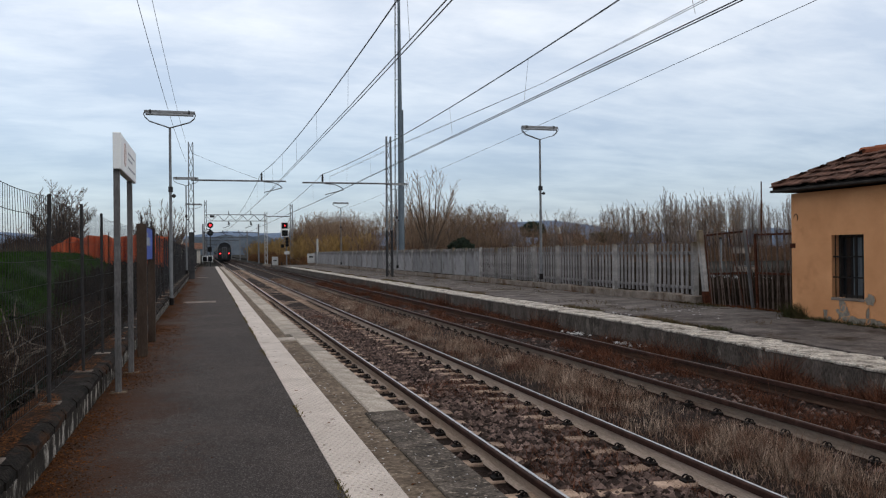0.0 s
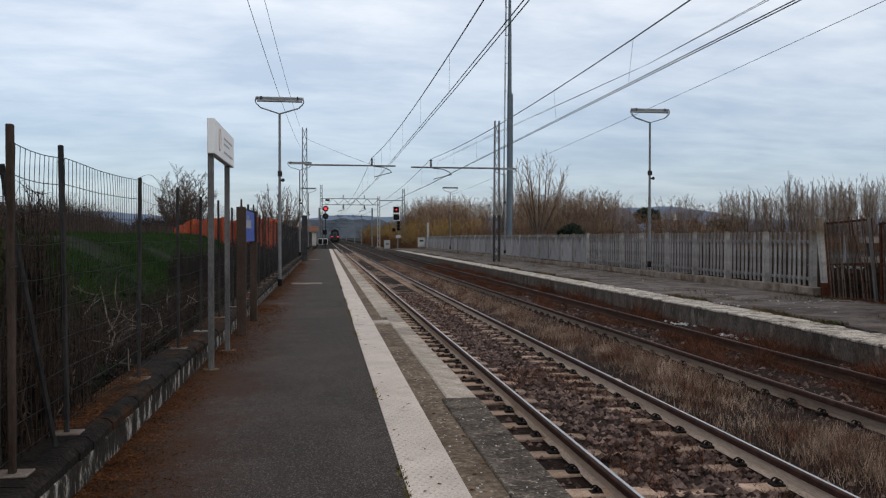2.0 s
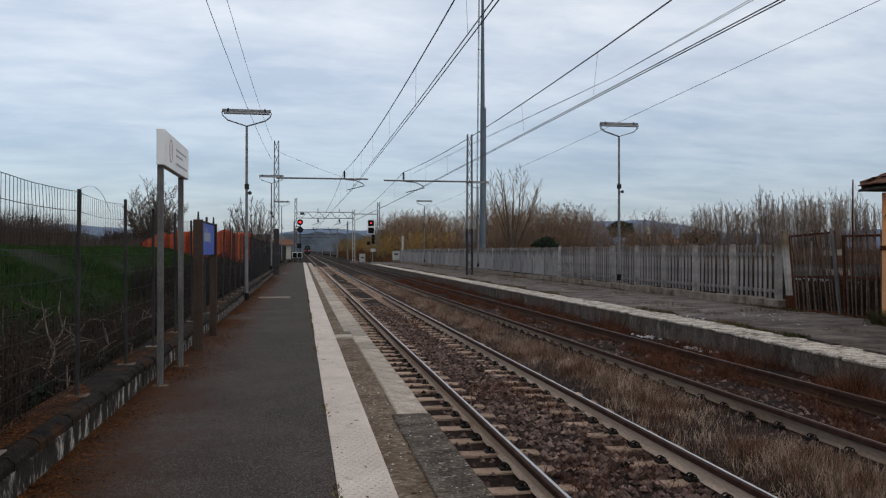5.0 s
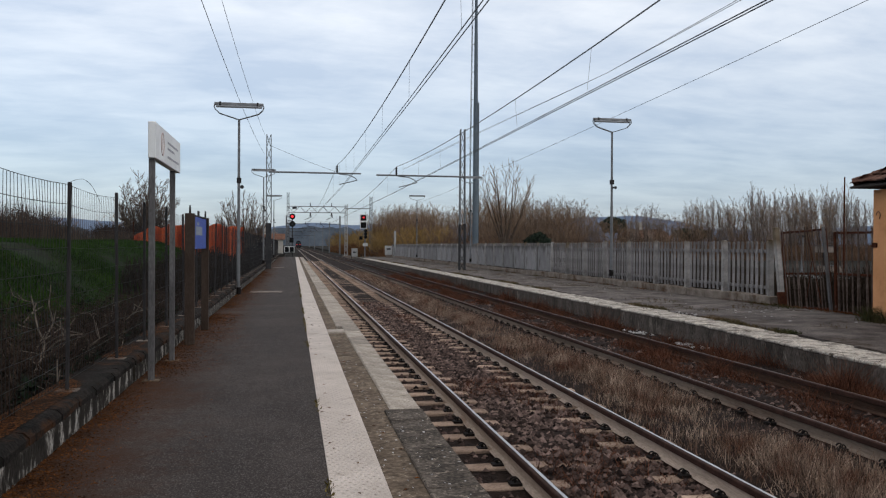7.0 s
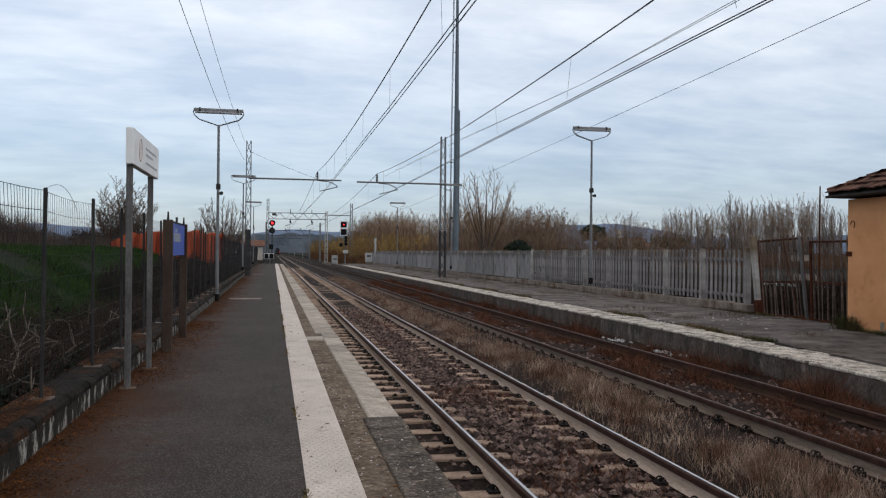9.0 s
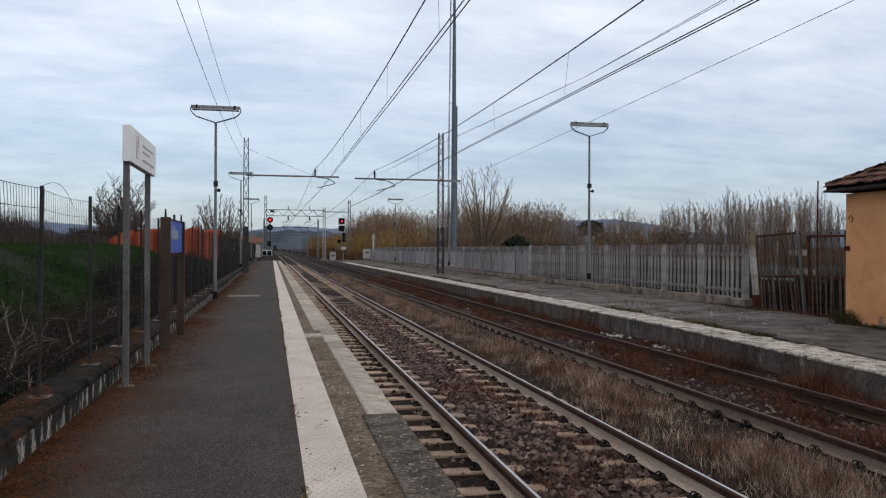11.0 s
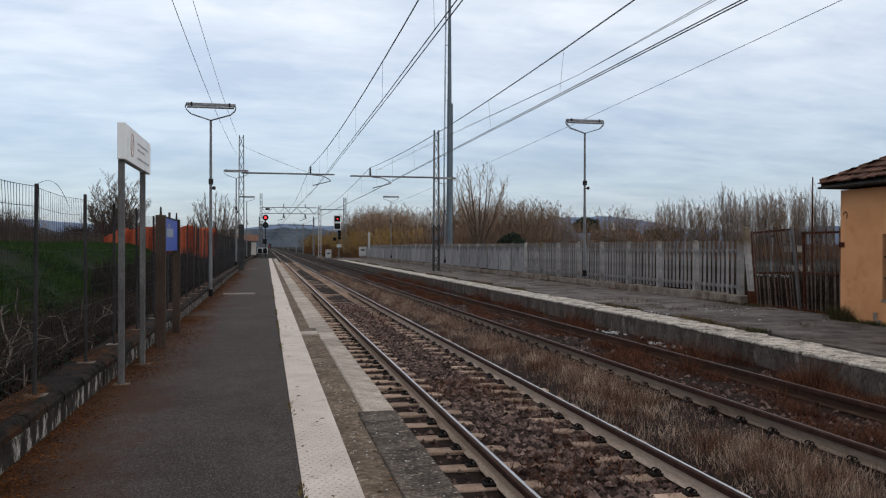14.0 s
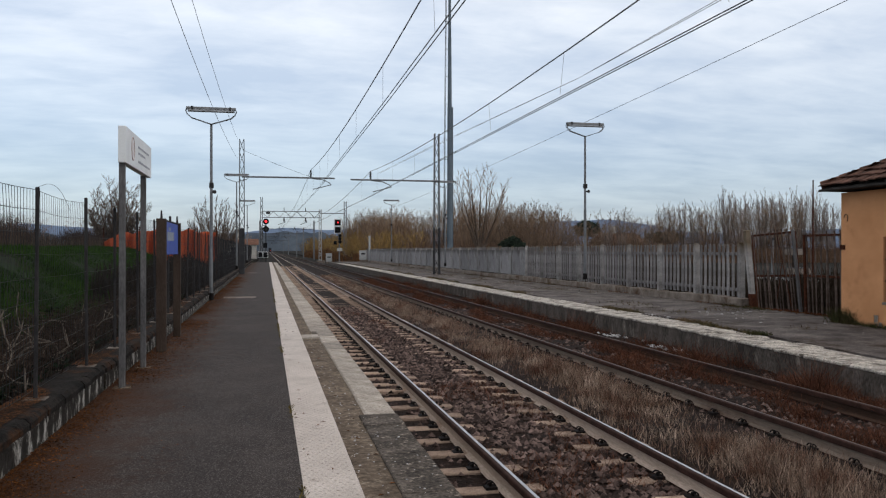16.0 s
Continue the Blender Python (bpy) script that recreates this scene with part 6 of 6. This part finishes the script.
for i in range(14):
    sown(r_t.choice(protos), -14 - 30 * r_t.random(), 80 + 60 * r_t.random(), r_t.uniform(0.45, 0.7), sx=0.9)
for i in range(12):
    sown(r_t.choice(greys), -8 - 10 * r_t.random(), 190 + 150 * r_t.random(), r_t.uniform(0.6, 0.9), sx=1.0)


def build_hedges():
    """Dark leafless scrub as masses of fine sticks."""
    r = random.Random(91)

    def scrub(name, label, count, box_, h, mat_, rad, tall_near=1.0, belt=False):
        m = Mesh()
        for _ in range(count):
            x, y = r.uniform(box_[0], box_[1]), r.uniform(box_[2], box_[3])
            z = ground_height(x, y) if y < 400 else 0.2
            hh = h * r.uniform(0.5, 1.0) * (0.8 + 0.5 * noise.noise((x * 0.12, y * 0.12, 1.0))) * (tall_near if y < 26 else 1.0)
            if belt:
                az = math.degrees(math.atan2(x + 2.9, y))
                hh *= 1 - 0.62 * smooth(-17.0, -12.5, az)
            a = (x + r.gauss(0, 0.3) * hh * 0.6, y + r.gauss(0, 0.3) * hh * 0.6, z + hh)
            m.tube((x, y, z), a, rad, rad * 0.4, 3, False)
            p = Vector((x, y, z)).lerp(Vector(a), 0.55)
            for _k in range(2):
                m.tube(p, p + Vector((r.gauss(0, 0.3), r.gauss(0, 0.3), 0.7)).normalized() * hh * 0.4, rad * 0.7, rad * 0.3, 3, False)
        ob = part(name, m, mat_)
        tagged(ob, label, "scrub", "", "stuff")

    # added sticks behind the mesh so that the far wire fence looks nearly black
    scrub("fence_darkening_scrub", "dark leafless scrub added close behind the wire fence to darken it", 5200, (-6.6, -4.9, 19, 100), 1.3, material("dark_scrub", (0.016, 0.012, 0.009), (0.034, 0.025, 0.019), 1, 0.95, bump=0, island=0.4), 0.018)
    scrub("fence_back_scrub", "dark brown scrub behind the paling fence and gate", 11000, (10.1, 13.0, 14, 80), 1.45, material("dark_brown_scrub", (0.030, 0.022, 0.016), (0.06, 0.045, 0.033), 1, 0.95, bump=0, island=0.5), 0.014, 1.25)
    scrub("field_scrub", "brown scrub on the far side of the embankment", 15000, (-46, -10, 46, 86), 3.5, material("field_scrub", (0.045, 0.032, 0.025), (0.100, 0.072, 0.057), 0.5, 0.95, bump=0, island=0.4), 0.013, belt=True)
    scrub("bank_bush", "dark brown leafless bush round the tree on the bank", 1500, (-15.2, -11.0, 54, 61), 3.0, material("bank_bush", (0.026, 0.018, 0.014), (0.055, 0.038, 0.030), 1, 0.95, bump=0, island=0.4), 0.014)
    scrub("thicket_floor", "brown undergrowth below the thicket trees", 15000, (14, 135, 90, 112), 3.0, material("russet_undergrowth", (0.105, 0.060, 0.038), (0.185, 0.115, 0.075), 0.4, 0.95, bump=0, island=0.4), 0.022)
    scrub("line_side_scrub", "russet undergrowth beside the far track", 5000, (9.5, 15, 104, 280), 2.2, material("russet_scrub", (0.10, 0.048, 0.022), (0.17, 0.085, 0.04), 0.6, 0.95, bump=0, island=0.35), 0.04)


build_hedges()


def bush(name, label, x, y, z, rx, rz, seed, n=2600, leaf=0.16):
    r = random.Random(seed)
    m = Mesh()
    for _ in range(n):
        v = Vector((r.gauss(0, 1), r.gauss(0, 1), r.gauss(0, 1))).normalized() * r.uniform(0.55, 1.0) ** 0.5
        v *= 1 + 0.35 * noise.noise(v * 2.2 + Vector((seed, 0, 0)))
        c = Vector((x + v.x * rx, y + v.y * rx, z + rz + v.z * rz))
        d = Vector((r.gauss(0, 1), r.gauss(0, 1), r.gauss(0, 1))).normalized()
        e = d.orthogonal().normalized()
        b = len(m.v)
        m.v += [tuple(c - d * leaf), tuple(c + e * leaf * 0.6), tuple(c + d * leaf), tuple(c - e * leaf * 0.6)]
        m.face([b, b + 1, b + 2, b + 3])
    t = thing(name, label, "tree")
    part("foliage", m, EVERGREEN, t)
    part("trunk", Mesh().tube((x, y, 0.1), (x, y, z + rz), 0.14, 0.08, 6), BARK, t)


bush("evergreen_bush", "dark evergreen bush behind the fence", 20.6, 76, 0.5, 1.35, 1.3, 3)
bush("umbrella_pine", "dark umbrella pine above the far trees", 45.6, 118, 3.9, 2.0, 1.2, 4, 1700, 0.22)
bush("umbrella_pine", "dark umbrella pine beside the farmhouse", 56.5, 114, 2.9, 3.0, 0.85, 5, 1900, 0.24)


def build_hills():
    def ridge(name, label, pts, dist, mat_):
        m = Mesh()
        for az, h in pts:
            a = radians(az)
            m.v += [(dist * math.sin(a), dist * math.cos(a), -20), (dist * math.sin(a), dist * math.cos(a), h)]
        for i in range(len(pts) - 1):
            m.face([2 * i, 2 * i + 2, 2 * i + 3, 2 * i + 1])
        structure(name, m, mat_, label, "hills")

    far_ = []
    for i in range(150):
        az = -55 + i
        h = 80 + 45 * noise.noise((az * 0.09, 0.3, 0)) + 22 * noise.noise((az * 0.33, 1.3, 0)) + 60 * math.exp(-((az - 19) / 7) ** 2)
        far_.append((az, h))
    ridge("far_hills", "hills on the horizon, blue haze put into their colour", far_, 3600, HILL)
    near_ = []
    for i in range(200):
        az = -50 + i * 0.35
        h = 10 + 16 * noise.noise((az * 0.2, 8.3, 0)) + 8 * noise.noise((az * 1.3, 2.3, 0)) + 34 * math.exp(-((az - 2.0) / 5.5) ** 2) + 46 * math.exp(-((az + 22) / 9) ** 2)
        near_.append((az, max(2, h)))
    ridge("near_hills", "wooded hills at the end of the line, haze put into their colour", near_, 1700, HILL_NEAR)


build_hills()


def build_radio_pole():
    t = thing("wooden_pole", "thin rusty pole standing behind the gate", "pole", at=(11.6, 19.2, 0.2))
    part("shaft", Mesh().tube((0, 0, 0), (0.02, 0, 3.5), 0.03, 0.018, 6), RUST, t)


build_radio_pole()


# ---- train ----
def build_train():
    t = thing("passenger_train", "dark passenger train leaving along the polished track, red tail lights lit", "train")
    half = [(1.22, 0.75), (1.32, 1.1), (1.32, 2.7), (1.22, 3.35), (0.98, 3.85), (0.56, 4.12), (0.0, 4.22)]
    prof = half + [(-x, z) for x, z in reversed(half[:-1])]
    for k in range(5):
        a = k * 26.0
        body = part("coach_body", Mesh().extrude_y(prof, a, a + 25.2), TRAIN_DARK, t)
        band = Mesh().box(-1.332, -1.324, a + 1, a + 24.2, 1.15, 1.55).box(1.324, 1.332, a + 1, a + 24.2, 1.15, 1.55)
        part("side_band", band, TRAIN_RED, body)
        win = Mesh()
        for s in (-1, 1):
            for i in range(10):
                win.box(s * 1.328 - 0.004, s * 1.328 + 0.004, a + 2 + i * 2.2, a + 3.5 + i * 2.2, 1.9, 2.6)
        part("side_windows", win, GLASS_DARK, body)
        for y in (a + 3.4, a + 21.8):
            bg = Mesh().box(-1.1, 1.1, y - 1.5, y + 1.5, 0.35, 0.74)
            for q in (-1.1, 1.1):
                for s in (-0.7525, 0.7525):
                    bg.tube((s - 0.06, y + q, 0.46), (s + 0.06, y + q, 0.46), 0.46, 0.46, 14)
            part("bogie", bg, IRON, t)
    # rear end
    part("gangway", Mesh().box(-0.55, 0.55, -0.22, -0.01, 0.95, 3.3), TRAIN_GREY, t, "grey end door surround")
    part("end_door", Mesh().box(-0.36, 0.36, -0.25, -0.222, 1.1, 3.0), GLASS_DARK, t)
    for s in (-1, 1):
        part("rear_window", Mesh().box(s * 0.95 - 0.26, s * 0.95 + 0.26, -0.02, -0.004, 2.35, 3.0), GLASS_DARK, t)
        m = Mesh().tube((s * 0.86, -0.06, 1.95), (s * 0.86, -0.005, 1.95), 0.22, 0.22, 12)
        hs = part("tail_light", m, SIGNAL_BLACK, t)
        m = Mesh()
        m.disc((s * 0.86, -0.065, 1.95), (0, -1, 0), 0.15, 12)
        part("lens", m, TAIL_GLOW, hs, "lit red lens")
        part("buffer", Mesh().tube((s * 0.87, -0.6, 1.05), (s * 0.87, 0, 1.05), 0.1, 0.1, 8).tube((s * 0.87, -0.66, 1.05), (s * 0.87, -0.6, 1.05), 0.24, 0.24, 12), IRON, t)
    part("bumper_beam", Mesh().box(-1.3, 1.3, -0.1, 0.0, 0.55, 1.3), TRAIN_DARK, t)
    return t


train = build_train()


def motions():
    walk(train, [(t_, pose(0.0, 172.0 + 40.0 * t_, 0.0)) for t_ in (0, 2, 4, 6, 8, 10, 12, 14, 16)])


motions()
